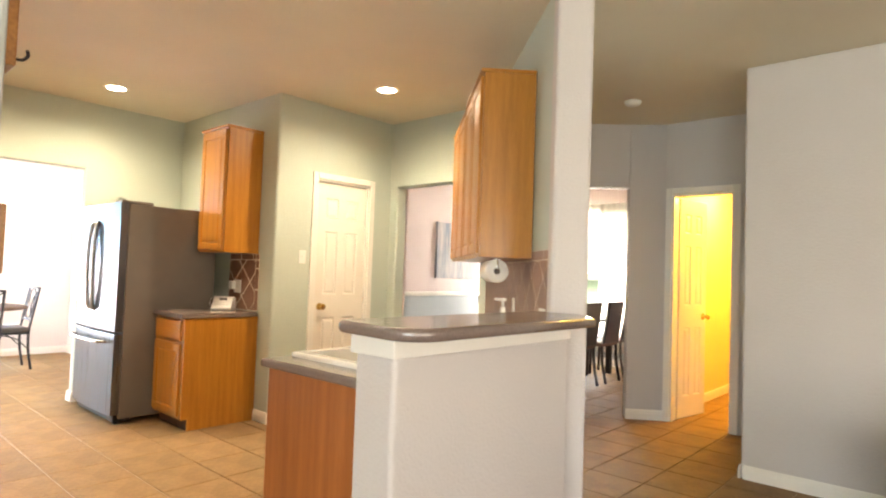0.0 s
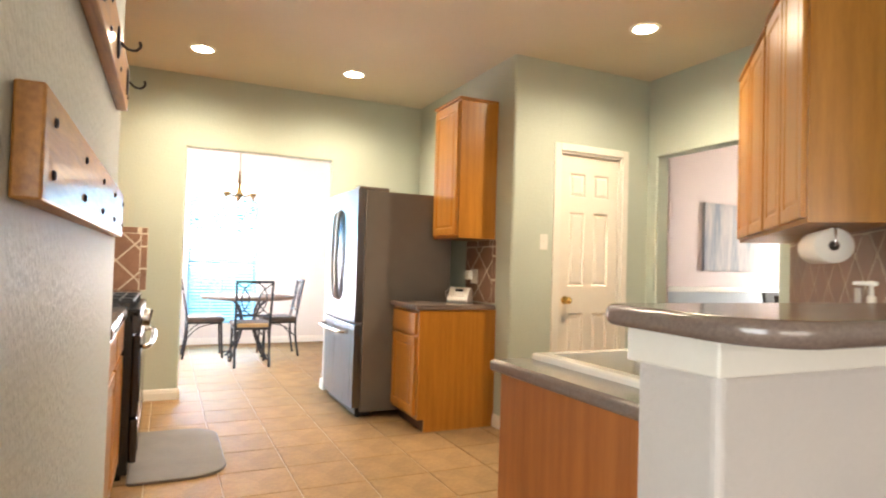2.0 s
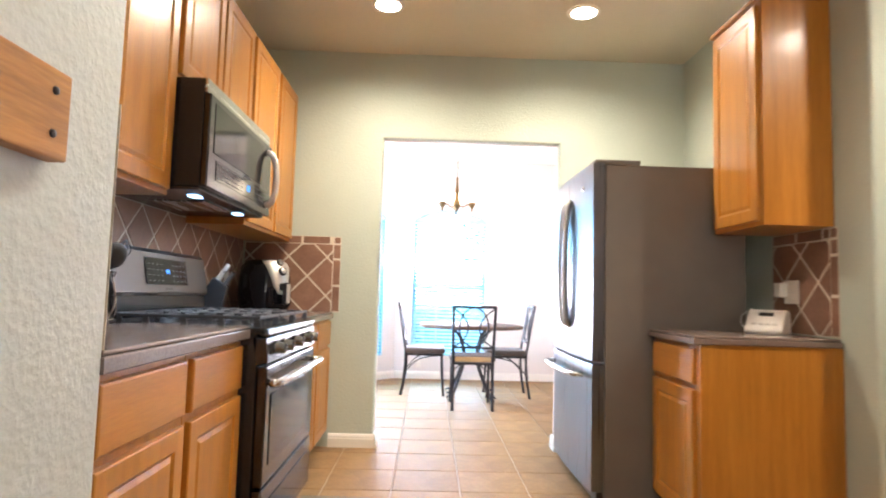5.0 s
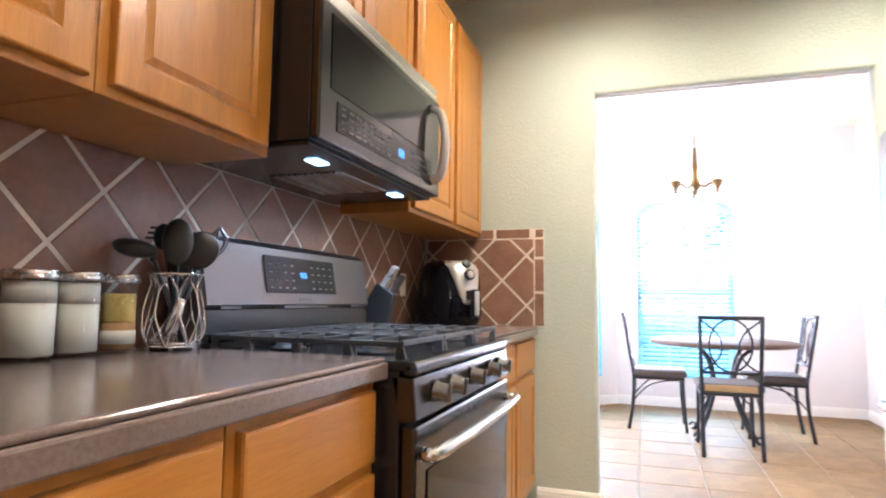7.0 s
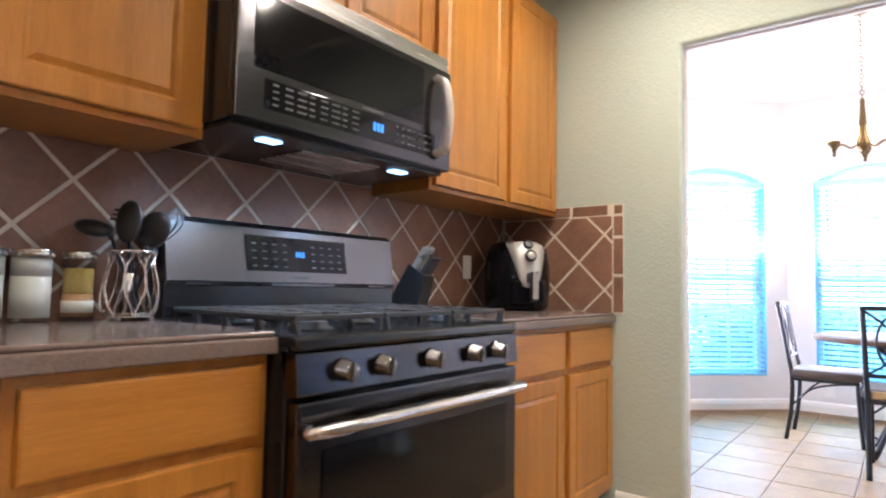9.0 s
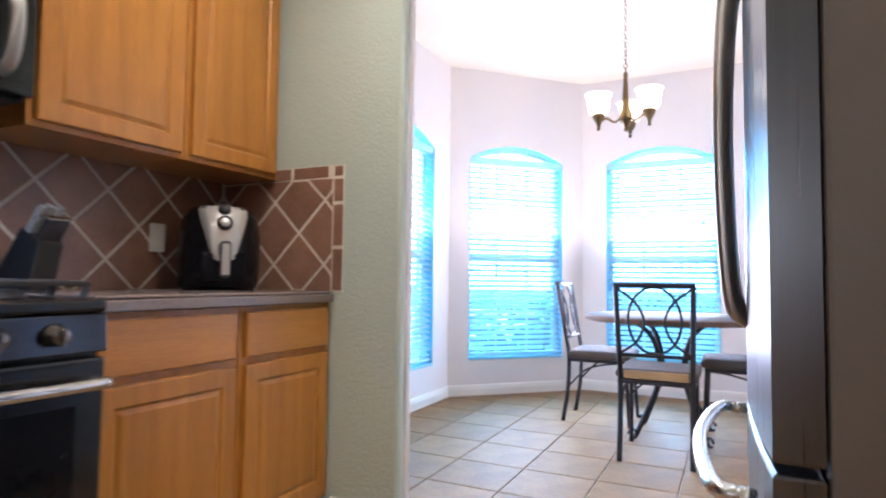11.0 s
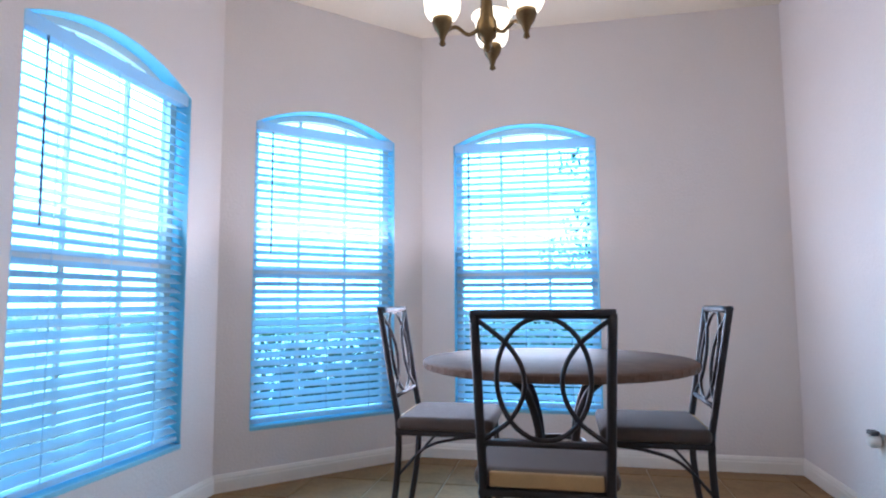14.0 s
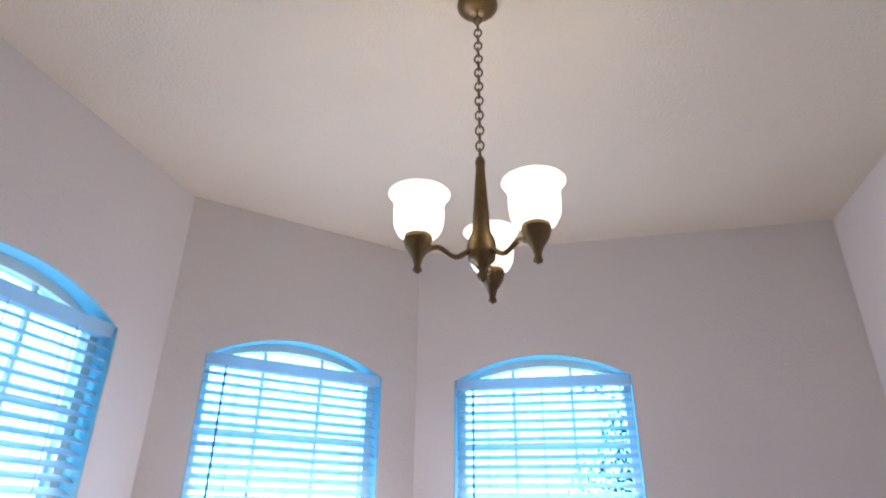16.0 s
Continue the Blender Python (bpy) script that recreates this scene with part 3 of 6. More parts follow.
# ---- windows with blinds ----
def window(name, wm, c, w, z0, z1, rise):
    win = tagged(new(name), "arched white window with a fixed upper and a lower sash", "window", kind="structure")
    win.matrix_world = wm @ pose(c, 0, 0)
    n = 20
    half = w / 2

    def arch_pts(grow):
        hw = half + grow
        return [(hw - 2 * hw * k / n, z1 + (rise + grow) * (1 - (2 * k / n - 1) ** 2)) for k in range(n + 1)]
    outer, inner = arch_pts(0.0), arch_pts(-0.045)
    bm = bmesh.new()
    loop_o = [(half, z0), *outer, (-half, z0)]
    loop_i = [(half - 0.045, z0 + 0.045), *inner, (-half + 0.045, z0 + 0.045)]
    vo = [bm.verts.new((x, 0.085, z)) for x, z in loop_o]
    vi = [bm.verts.new((x, 0.085, z)) for x, z in loop_i]
    for k in range(len(vo)):
        j = (k + 1) % len(vo)
        bm.faces.new((vo[k], vo[j], vi[j], vi[k]))
    ext = bmesh.ops.extrude_face_region(bm, geom=bm.faces[:])
    for v in [g for g in ext["geom"] if isinstance(g, bmesh.types.BMVert)]:
        v.co.y = 0.135
    bmesh.ops.recalc_face_normals(bm, faces=bm.faces[:])
    part("window_frame", bm, "trim", win)
    # added lining: carries the painted blue daylight round the reveal
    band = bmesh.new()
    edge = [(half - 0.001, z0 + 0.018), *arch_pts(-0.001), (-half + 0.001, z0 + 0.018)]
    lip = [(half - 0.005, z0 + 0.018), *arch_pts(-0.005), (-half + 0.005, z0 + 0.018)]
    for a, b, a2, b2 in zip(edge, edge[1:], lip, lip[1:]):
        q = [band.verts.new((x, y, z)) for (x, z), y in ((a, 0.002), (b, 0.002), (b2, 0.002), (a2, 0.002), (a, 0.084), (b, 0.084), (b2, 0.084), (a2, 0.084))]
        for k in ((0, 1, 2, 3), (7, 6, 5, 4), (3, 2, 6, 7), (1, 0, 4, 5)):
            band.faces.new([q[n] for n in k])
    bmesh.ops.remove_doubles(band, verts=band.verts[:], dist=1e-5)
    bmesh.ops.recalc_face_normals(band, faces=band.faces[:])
    part("daylight_lining", band, "reveal", win, "added lining that colours the window reveal with blue daylight")
    zm = 1.17
    part("meeting_rail", box(-half + 0.04, half - 0.04, 0.078, 0.12, zm - 0.025, zm + 0.025, 0.004), "trim", win)
    for x in (-half / 3, half / 3):
        part("muntin", box(x - 0.009, x + 0.009, 0.100, 0.118, z0 + 0.04, z1 + rise * 0.85, 0.002), "trim", win)
    for z in (0.73, 1.70):
        part("muntin", box(-half + 0.04, half - 0.04, 0.101, 0.117, z - 0.009, z + 0.009, 0.002), "trim", win)
    # pane tinted to turn the incoming daylight blue
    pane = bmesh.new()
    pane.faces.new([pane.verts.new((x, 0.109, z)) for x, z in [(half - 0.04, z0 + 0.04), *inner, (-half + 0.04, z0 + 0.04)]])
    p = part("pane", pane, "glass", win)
    # sill coloured with the same painted daylight
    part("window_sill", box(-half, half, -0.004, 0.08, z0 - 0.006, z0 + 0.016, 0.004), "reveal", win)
    blind = thing("window_blind", wm @ pose(c, 0.0, 0), "white slatted blind lowered and half open in an arched window", "blind", "nook window blinds")
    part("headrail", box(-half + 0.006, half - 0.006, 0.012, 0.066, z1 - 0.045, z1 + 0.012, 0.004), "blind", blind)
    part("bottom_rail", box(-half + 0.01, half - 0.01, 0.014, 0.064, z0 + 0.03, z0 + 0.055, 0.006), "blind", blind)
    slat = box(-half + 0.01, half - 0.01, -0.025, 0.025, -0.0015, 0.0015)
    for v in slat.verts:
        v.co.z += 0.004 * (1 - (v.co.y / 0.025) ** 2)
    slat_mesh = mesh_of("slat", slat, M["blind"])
    z = z0 + 0.085
    while z < z1 - 0.06:
        s = new("slat", slat_mesh)
        s.parent = blind
        s.matrix_basis = pose(0, 0.04, z, 31, 0, 0)
        z += 0.0445
    for x in (-half * 0.62, half * 0.62, 0.0):
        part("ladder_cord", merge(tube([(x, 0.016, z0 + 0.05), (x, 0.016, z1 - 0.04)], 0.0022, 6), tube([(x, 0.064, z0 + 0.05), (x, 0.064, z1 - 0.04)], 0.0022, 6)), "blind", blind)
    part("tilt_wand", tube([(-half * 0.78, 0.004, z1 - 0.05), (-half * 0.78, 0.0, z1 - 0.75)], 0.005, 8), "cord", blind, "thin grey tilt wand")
    return win


window("window_1", WALL_S, 1.589, 0.95, 0.30, 2.02, 0.125)
window("window_2", WALL_D, 0.635, 0.90, 0.30, 2.02, 0.125)
window("window_3", WALL_W, 0.673, 0.92, 0.30, 2.02, 0.125)


# ---- doors and casings ----
def casing(name, m, w, h):
    """A door casing round an opening x 0..w up to h, on the face y 0 and standing out towards -y."""
    t, k = 0.016, 0.057
    ob = tagged(new(name), "white moulded door casing", "door frame", kind="structure")
    ob.matrix_world = m
    part("jamb_trim", box(-k, 0, -t, 0, 0, h + k, 0.004), "trim", ob)
    part("jamb_trim", box(w, w + k, -t, 0, 0, h + k, 0.004), "trim", ob)
    part("head_trim", box(0.0005, w - 0.0005, -t, 0, h, h + k, 0.004), "trim", ob)
    part("jamb_lining", merge(box(0, 0.018, 0.001, 0.12, 0, h), box(w - 0.018, w, 0.001, 0.12, 0, h), box(0.0185, w - 0.0185, 0.001, 0.12, h - 0.018, h)), "trim", ob)
    return ob


def six_panel_door(name, m, w, h, knob_x, label, both=False):
    ob = tagged(new(name), label, "door", kind="structure")
    ob.matrix_world = m
    s, mid = 0.095, 0.085
    a, b, c, d = s, w / 2 - mid / 2, w / 2 + mid / 2, w - s
    rows = [(0.20, 0.855), (1.065, 1.64), (1.76, h - 0.14)]
    cells = [(x0, x1, z0, z1) for z0, z1 in rows for x0, x1 in ((a, b), (c, d))]
    part("door_leaf", panel_slab(w, h, 0.035, cells, 0.010, 0.016, 0.003, raise_in=0.028), "door", ob)
    knob = part("door_knob", moved(lathe([(0.032, 0), (0.032, 0.006), (0.012, 0.010), (0.011, 0.034), (0.024, 0.040), (0.029, 0.052), (0.024, 0.064), (0.0, 0.068)], 20), pose(knob_x, 0, 0.955, 90, 0, 0)), "brass", ob, "polished brass door knob")
    return ob


casing("trim_pantry", pose(XP, 3.262, 0, 0, 0, 90), 0.611, 2.112)
six_panel_door("door_1", pose(XP - 0.022, 3.283, 0.006, 0, 0, 90), 0.569, 2.085, 0.065, "closed white six-panel pantry door")
casing("trim_hall", pose(-1.288, 5.64, 0), 0.538, 2.112)
six_panel_door("door_2", pose(-1.262, 5.775, 0.006, 0, 0, 80), 0.50, 2.085, 0.44, "open white six-panel bathroom door")


# ---- wall tiles ----
def clip(poly, u0, u1, v0, v1):
    for axis, lim, sign in ((0, u0, 1), (0, u1, -1), (1, v0, 1), (1, v1, -1)):
        out = []
        for i, p in enumerate(poly):
            q = poly[(i + 1) % len(poly)]
            inp, inq = sign * (p[axis] - lim) >= 0, sign * (q[axis] - lim) >= 0
            if inp:
                out.append(p)
            if inp != inq:
                k = (lim - p[axis]) / (q[axis] - p[axis])
                out.append((p[0] + k * (q[0] - p[0]), p[1] + k * (q[1] - p[1])))
        poly = out
        if not poly:
            return []
    return poly


def tile_piece(poly, t=0.004, shrink=0.0062):
    """A thin wall tile from a polygon in (u, v); its face looks towards -y."""
    cx, cz = sum(p[0] for p in poly) / len(poly), sum(p[1] for p in poly) / len(poly)
    bm = bmesh.new()
    rings = []
    for grow, y in ((0, -0.001), (0, -t * 0.7), (0.003, -t)):
        ring = []
        for u, v in poly:
            d = math.hypot(u - cx, v - cz) or 1
            k = max(0, 1 - (shrink * 1.3 + grow) / d)
            ring.append(bm.verts.new((cx + (u - cx) * k, y, cz + (v - cz) * k)))
        rings.append(ring)
    n = len(poly)
    for a, b in zip(rings, rings[1:]):
        for i in range(n):
            bm.faces.new((a[i], a[(i + 1) % n], b[(i + 1) % n], b[i]))
    bm.faces.new(rings[-1])
    bmesh.ops.recalc_face_normals(bm, faces=bm.faces[:])
    return bm


def backsplash(m, w, z0, z1, half, u_ref, z_ref, border=None):
    """Diagonal tiles over u 0..w and z0..z1 with a crossing at (u_ref, z_ref); border 'hi' or 'lo' adds edge tiles at that end and on top."""
    base = solid("backsplash", box(0, w, -0.002, 0.0, z0, z1), "splash_grout", "cream grout behind diagonal brown wall tiles", "backsplash", m=m)
    lo, hi, top = 0.0, w, z1
    strip = 0.052
    pieces = []
    if border:
        top = z1 - strip
        if border == "hi":
            hi = w - strip
            col = (hi, w)
        else:
            lo = strip
            col = (0, strip)
        u = lo
        while u < hi - 0.02:
            pieces.append([(u, top), (min(u + 0.20, hi), top), (min(u + 0.20, hi), z1), (u, z1)])
            u += 0.20
        v = z0
        while v < top - 0.02:
            pieces.append([(col[0], v), (col[1], v), (col[1], min(v + 0.185, top)), (col[0], min(v + 0.185, top))])
            v += 0.185
        pieces.append([(col[0], top), (col[1], top), (col[1], z1), (col[0], z1)])
    i0, i1 = int((lo - u_ref) / half) - 2, int((hi - u_ref) / half) + 2
    j0, j1 = int((z0 - z_ref) / half) - 2, int((top - z_ref) / half) + 2
    for i in range(i0, i1 + 1):
        for j in range(j0, j1 + 1):
            if (i + j) % 2:
                c, d = u_ref + i * half, z_ref + j * half
                poly = clip([(c - half, d), (c, d - half), (c + half, d), (c, d + half)], lo, hi, z0, top)
                if len(poly) > 2 and (max(p[0] for p in poly) - min(p[0] for p in poly)) > 0.02:
                    pieces.append(poly)
    for poly in pieces:
        ob = new("wall_tile", mesh_of("wall_tile", tile_piece(poly), M["splash"]))
        ob.parent = base
    return base


# tiles behind the range, on both end walls, beside the fridge and on the diagonal wall
backsplash(pose(-2.442, YS + 0.001, 0, 0, 0, 180), 2.926, 0.916, 1.432, 0.131, 0.533, 1.298)
backsplash(pose(XO + 0.001, YS + 0.012, 0, 0, 0, 90), 0.672, 0.916, 1.445, 0.135, 0.443, 1.165, "hi")
backsplash(pose(-2.457, RACK_Y - 0.002, 0, 0, 0, -90), 0.645, 0.916, 1.445, 0.135, 0.20, 1.165, "lo")
backsplash(pose(-4.28, YF - 0.001, 0), 0.50, 0.916, 1.412, 0.131, 0.10, 1.165, "hi")
backsplash(diag(-1.74, -0.001), 2.16, 0.916, 1.44, 0.131, 0.3, 1.165, "hi")


# ---- cabinets ----
def cabinet(m, w, depth, z0, h, rows, label, group, kick=False, name="base_cabinet", crown=False, doors=1, side=None, open_top=0.0, veneer="wood"):
    """A face-framed unit. Local front looks to -y at y 0, x 0..w. rows: list of ('drawer'|'door', bottom, top) above z0."""
    cab = thing(name, m, label, "cabinet", group)
    body = box(0.001, w - 0.001, 0.0, depth, z0 + (0.09 if kick else 0), z0 + h - open_top, 0.002)
    part("body", body, "wood", cab)
    if side is not None:
        x = w - 0.001 if side else -0.017
        prof = [(0.0, 0.09), (0.055, 0.09), (0.055, 0.0), (depth, 0.0), (depth, h), (0.0, h)]
        bm = bmesh.new()
        f = bm.faces.new([bm.verts.new((x, y, z)) for y, z in prof])
        ext = bmesh.ops.extrude_face_region(bm, geom=[f])
        for v in [g for g in ext["geom"] if isinstance(g, bmesh.types.BMVert)]:
            v.co.x = x + 0.018
        bmesh.ops.recalc_face_normals(bm, faces=bm.faces[:])
        part("end_panel", bm, veneer, cab, "plain oak end panel down to the floor")
    if kick:
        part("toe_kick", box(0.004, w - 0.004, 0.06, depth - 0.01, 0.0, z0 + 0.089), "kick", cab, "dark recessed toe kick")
    if crown:
        part("top_moulding", box(-0.008, w + 0.008, -0.022, depth, z0 + h, z0 + h + 0.022, 0.006), "wood_h", cab)
    for kind, a, b in rows:
        n = doors if kind == "door" else 1
        gap = 0.022
        dw = (w - gap * (n + 1)) / n
        for k in range(n):
            x = gap + k * (dw + gap)
            if kind == "drawer":
                slab = panel_slab(dw, b - a, 0.019, [], bev=0.007)
                f = part("drawer_front", moved(slab, pose(x, -0.0195, z0 + a)), "wood_h", cab)
            else:
                r = 0.055
                slab = panel_slab(dw, b - a, 0.019, [(r, dw - r, r, b - a - r)], 0.007, 0.012, 0.005, raise_in=0.02)
                f = part("door", moved(slab, pose(x, -0.0195, z0 + a)), "wood", cab)
    return cab


LOW = [("drawer", 0.70, 0.855), ("door", 0.115, 0.675)]
LOWL = "honey oak base cabinet with a drawer over a door"
UPL = "honey oak wall cabinet with a framed door"
G1, G2 = "kitchen base cabinets", "kitchen wall cabinets"
FY = 0.345
cabinet(pose(-2.442, FY, 0, 0, 0, 180), 0.49, 0.60, 0, 0.874, LOW, LOWL, G1, True)
cabinet(pose(-2.933, FY, 0, 0, 0, 180), 0.495, 0.60, 0, 0.874, LOW, LOWL, G1, True)
cabinet(pose(-4.342, FY, 0, 0, 0, 180), 0.530, 0.60, 0, 0.874, LOW, LOWL, G1, True)
cabinet(pose(-4.873, FY, 0, 0, 0, 180), 0.494, 0.60, 0, 0.874, LOW, LOWL, G1, True)
UY = 0.046
cabinet(pose(-2.442, UY, 0, 0, 0, 180), 0.49, 0.305, 1.40, 1.055, [("door", 0.02, 1.035)], UPL, G2, name="wall_cabinet")
cabinet(pose(-2.933, UY, 0, 0, 0, 180), 0.487, 0.305, 1.40, 1.055, [("door", 0.02, 1.035)], UPL, G2, name="wall_cabinet")
cabinet(pose(-3.421, UY, 0, 0, 0, 180), 0.915, 0.305, 1.86, 0.595, [("door", 0.02, 0.575)], "short honey oak wall cabinet above the microwave", G2, name="wall_cabinet", doors=2)
cabinet(pose(-4.337, UY, 0, 0, 0, 180), 0.539, 0.305, 1.40, 1.055, [("door", 0.02, 1.035)], UPL, G2, name="wall_cabinet")
cabinet(pose(-4.877, UY, 0, 0, 0, 180), 0.49, 0.305, 1.40, 1.055, [("door", 0.02, 1.035)], UPL, G2, name="wall_cabinet")
cabinet(pose(-4.275, 2.212, 0), 0.500, 0.628, 0, 0.874, LOW, "honey oak base cabinet beside the fridge", G1, True, side=1)
cabinet(pose(-4.245, 2.52, 0), 0.45, 0.32, 1.412, 1.045, [("door", 0.02, 1.025)], "tall honey oak wall cabinet beside the fridge", G2, name="wall_cabinet", crown=True)
# diagonal wall: two wall cabinets, dishwasher run below
cabinet(diag(-0.78, -0.305), 0.78, 0.30, 1.40, 1.055, [("door", 0.02, 1.035)], "honey oak wall cabinet with two doors by the bar", G2, name="wall_cabinet", doors=2, crown=True)
cabinet(diag(-1.66, -0.305), 0.87, 0.30, 1.40, 1.035, [("door", 0.02, 1.015)], "honey oak wall cabinet with two doors by the dining room", G2, name="wall_cabinet", doors=2, crown=True)
cabinet(diag(-1.62, -0.60), 0.88, 0.595, 0, 0.874, LOW, "honey oak base cabinet on the diagonal wall", G1, True)
# sink base on the peninsula
sink_base = cabinet(pose(-1.425, 2.36, 0, 0, 0, -90), 0.843, 0.665, 0, 0.874, LOW, "honey oak sink cabinet in the peninsula", G1, True, doors=2, side=1, open_top=0.16, veneer="veneer")
part("face_rail", moved(box(0.001, 0.842, 0.0, 0.02, 0.714, 0.874, 0.002), pose(0, 0, 0)), "wood_h", sink_base)


def grown(poly, d):
    """The polygon moved outwards by d on every side (inwards when d is negative)."""
    n = len(poly)
    area = sum(poly[i][0] * poly[(i + 1) % n][1] - poly[(i + 1) % n][0] * poly[i][1] for i in range(n))
    s = 1 if area > 0 else -1
    out = []
    for i in range(n):
        p0, p1, p2 = Vector(poly[i - 1]), Vector(poly[i]), Vector(poly[(i + 1) % n])
        e1, e2 = (p1 - p0).normalized(), (p2 - p1).normalized()
        n1, n2 = Vector((e1.y, -e1.x)) * s, Vector((e2.y, -e2.x)) * s
        m = (n1 + n2).normalized()
        out.append(tuple(p1 + m * d / max(0.35, m.dot(n1))))
    return out


def counter(name, poly, label, z0=0.876, z1=0.914, r=0.008):
    """A countertop: a slab with an eased edge over a slightly deeper edge band."""
    c = tagged(new(name), label, "countertop", "countertops")
    zm = z1 - 0.012
    part("edge_band", prism(grown(poly, -0.0005), z0, zm, 0.005, 2), "counter", c)
    part("slab", prism(grown(poly, -0.006), zm + 0.0003, z1, min(r, 0.006), 3), "counter", c)
    return c


counter("countertop", [(-3.432, YS + 0.012), (-2.444, YS + 0.012), (-2.444, 0.378), (-3.432, 0.378)], "speckled brown countertop beside the range", 0.876, 0.926)
counter("countertop", [(XO + 0.014, YS + 0.012), (-4.343, YS + 0.012), (-4.343, 0.378), (XO + 0.014, 0.378)], "speckled brown countertop under the air fryer", 0.876, 0.922)
counter("countertop", [(-4.279, 2.178), (-3.745, 2.178), (-3.745, YF - 0.012), (-4.279, YF - 0.012)], "speckled brown countertop beside the fridge")
pd = [diag(x, y).translation.to_2d() for x, y in ((-1.72, -0.012), (0.48, -0.012))]
pf = [diag(x, y).translation.to_2d() for x, y in ((-0.18, -0.63), (-1.72, -0.63))]
def sink_counter(near, far, z0, z1, bev):
    """A countertop made of two halves that meet round the sink cut-out."""
    bm = bmesh.new()
    for poly in (near, far):
        f = bm.faces.new([bm.verts.new((x, y, z0)) for x, y in poly])
    bmesh.ops.remove_doubles(bm, verts=bm.verts[:], dist=1e-5)
    ext = bmesh.ops.extrude_face_region(bm, geom=bm.faces[:])
    for v in [g for g in ext["geom"] if isinstance(g, bmesh.types.BMVert)]:
        v.co.z = z1
    bmesh.ops.recalc_face_normals(bm, faces=bm.faces[:])
    edges = [e for e in bm.edges if len(e.link_faces) == 2 and abs(e.verts[0].co.z - e.verts[1].co.z) < 1e-6 and e.calc_face_angle(0) > 0.5]
    bmesh.ops.bevel(bm, geom=edges, offset=bev, segments=3, affect="EDGES", profile=0.5)
    return tagged(solid("countertop", bm, "counter", "speckled brown sink countertop of the peninsula", "countertop", kind=""), group="countertops")


sink_counter([(-1.457, 2.0), (-1.40, 2.0), (-1.40, 1.63), (-0.94, 1.63), (-0.94, 2.0), (-0.738, 2.0), (-0.738, 1.478), (-1.457, 1.478)],
             [(-1.457, 2.0), (-1.40, 2.0), (-1.40, 2.39), (-0.94, 2.39), (-0.94, 2.0), (-0.738, 2.0), (-0.738, 2.38), tuple(pd[1]), tuple(pd[0]), tuple(pf[1]), tuple(pf[0]), (-1.457, 2.15)], 0.876, 0.914, 0.012)

# peninsula wall, cap and raised bar
solid("wall_peninsula", box(-0.718, -0.53, 1.375, 2.44, 0, 1.035, 0.016, 3), "grey_wall", "pale low wall behind the sink", "wall")
solid("trim_bar", box(-0.730, -0.520, 1.362, 2.44, 1.03, 1.097, 0.004), "trim", "white trim board under the bar top", "trim")
bar_poly = []
for cx, cy, rad, a0, a1 in ((-0.715, 1.349, 0.040, 180, 265), (-0.478, 1.404, 0.120, 265, 360)):
    bar_poly += [(cx + rad * math.cos(radians(a0 + (a1 - a0) * k / 14)), cy + rad * math.sin(radians(a0 + (a1 - a0) * k / 14))) for k in range(15)]
bar_poly += [(-0.358, 2.36), (-0.50, 2.50), (-0.755, 2.50)]
bar = tagged(new("bar_top"), "glossy brown raised bar top with a rounded corner", "countertop", "countertops")
slab = prism(bar_poly, 1.097, 1.138, 0.016, 5)
for f in slab.faces:
    f.smooth = abs(f.normal.z) < 0.99
part("slab", slab, "counter", bar)
baseboard((-0.528, 2.40), (-0.528, 1.375))


# ---- floor tiles ----
def floor_tiles():
    pitch, gap = 0.373, 0.0062
    h = (pitch - gap) / 2
    bm = bmesh.new()
    rings = [[bm.verts.new((sx * (h - g), sy * (h - g), z)) for sx, sy in ((-1, -1), (1, -1), (1, 1), (-1, 1))] for g, z in ((0, -0.006), (0, -0.0025), (0.003, 0.0))]
    for a, b in zip(rings, rings[1:]):
        for i in range(4):
            bm.faces.new((a[i], a[(i + 1) % 4], b[(i + 1) % 4], b[i]))
    bm.faces.new(rings[-1])
    me = mesh_of("floor_tile", bm, M["tile"])
    floor = bpy.data.objects["floor"]
    verts, faces = [], []
    base = [v.co.copy() for v in me.vertices]
    polys = [tuple(p.vertices) for p in me.polygons]
    count = 0
    x0, y0 = -4.865, 0.862
    for i in range(-12, 31):
        for j in range(-14, 22):
            cx, cy = x0 + pitch * (i + 0.5), y0 + pitch * (j + 0.5)
            near = -8.4 < cx < -0.9 and 0.3 < cy < 2.8
            if cx < -8.8 or cx > 6.0 or cy < -4.0 or cy > 8.5:
                continue
            if near and count < 300:
                ob = new("floor_tile", me)
                ob.parent = floor
                ob.location = (cx, cy, 0)
                count += 1
            else:
                k = len(verts)
                verts += [(v.x + cx, v.y + cy, v.z) for v in base]
                faces += [tuple(k + q for q in p) for p in polys]
    rest = bpy.data.meshes.new("floor_tiles")
    rest.from_pydata(verts, [], faces)
    rest.materials.append(M["tile"])
    ob = new("floor_tiles", rest)
    ob.parent = floor
    tagged(ob, kind="stuff")


# ---- lamps ----
def can_light(x, y):
    ob = thing("recessed_light", pose(x, y, CEIL), "lit round recessed ceiling light with a white trim ring", "ceiling light", "recessed kitchen lights")
    part("trim_ring", lathe([(0.098, -0.001), (0.098, -0.006), (0.088, -0.010), (0.074, -0.008), (0.074, -0.001)], 32, False), "trim", ob)
    part("lens", lathe([(0.0, -0.0055), (0.0745, -0.0055)], 32), "bulb", ob)


for cx, cy, watts in CAN_SPOTS:
    can_light(cx, cy)


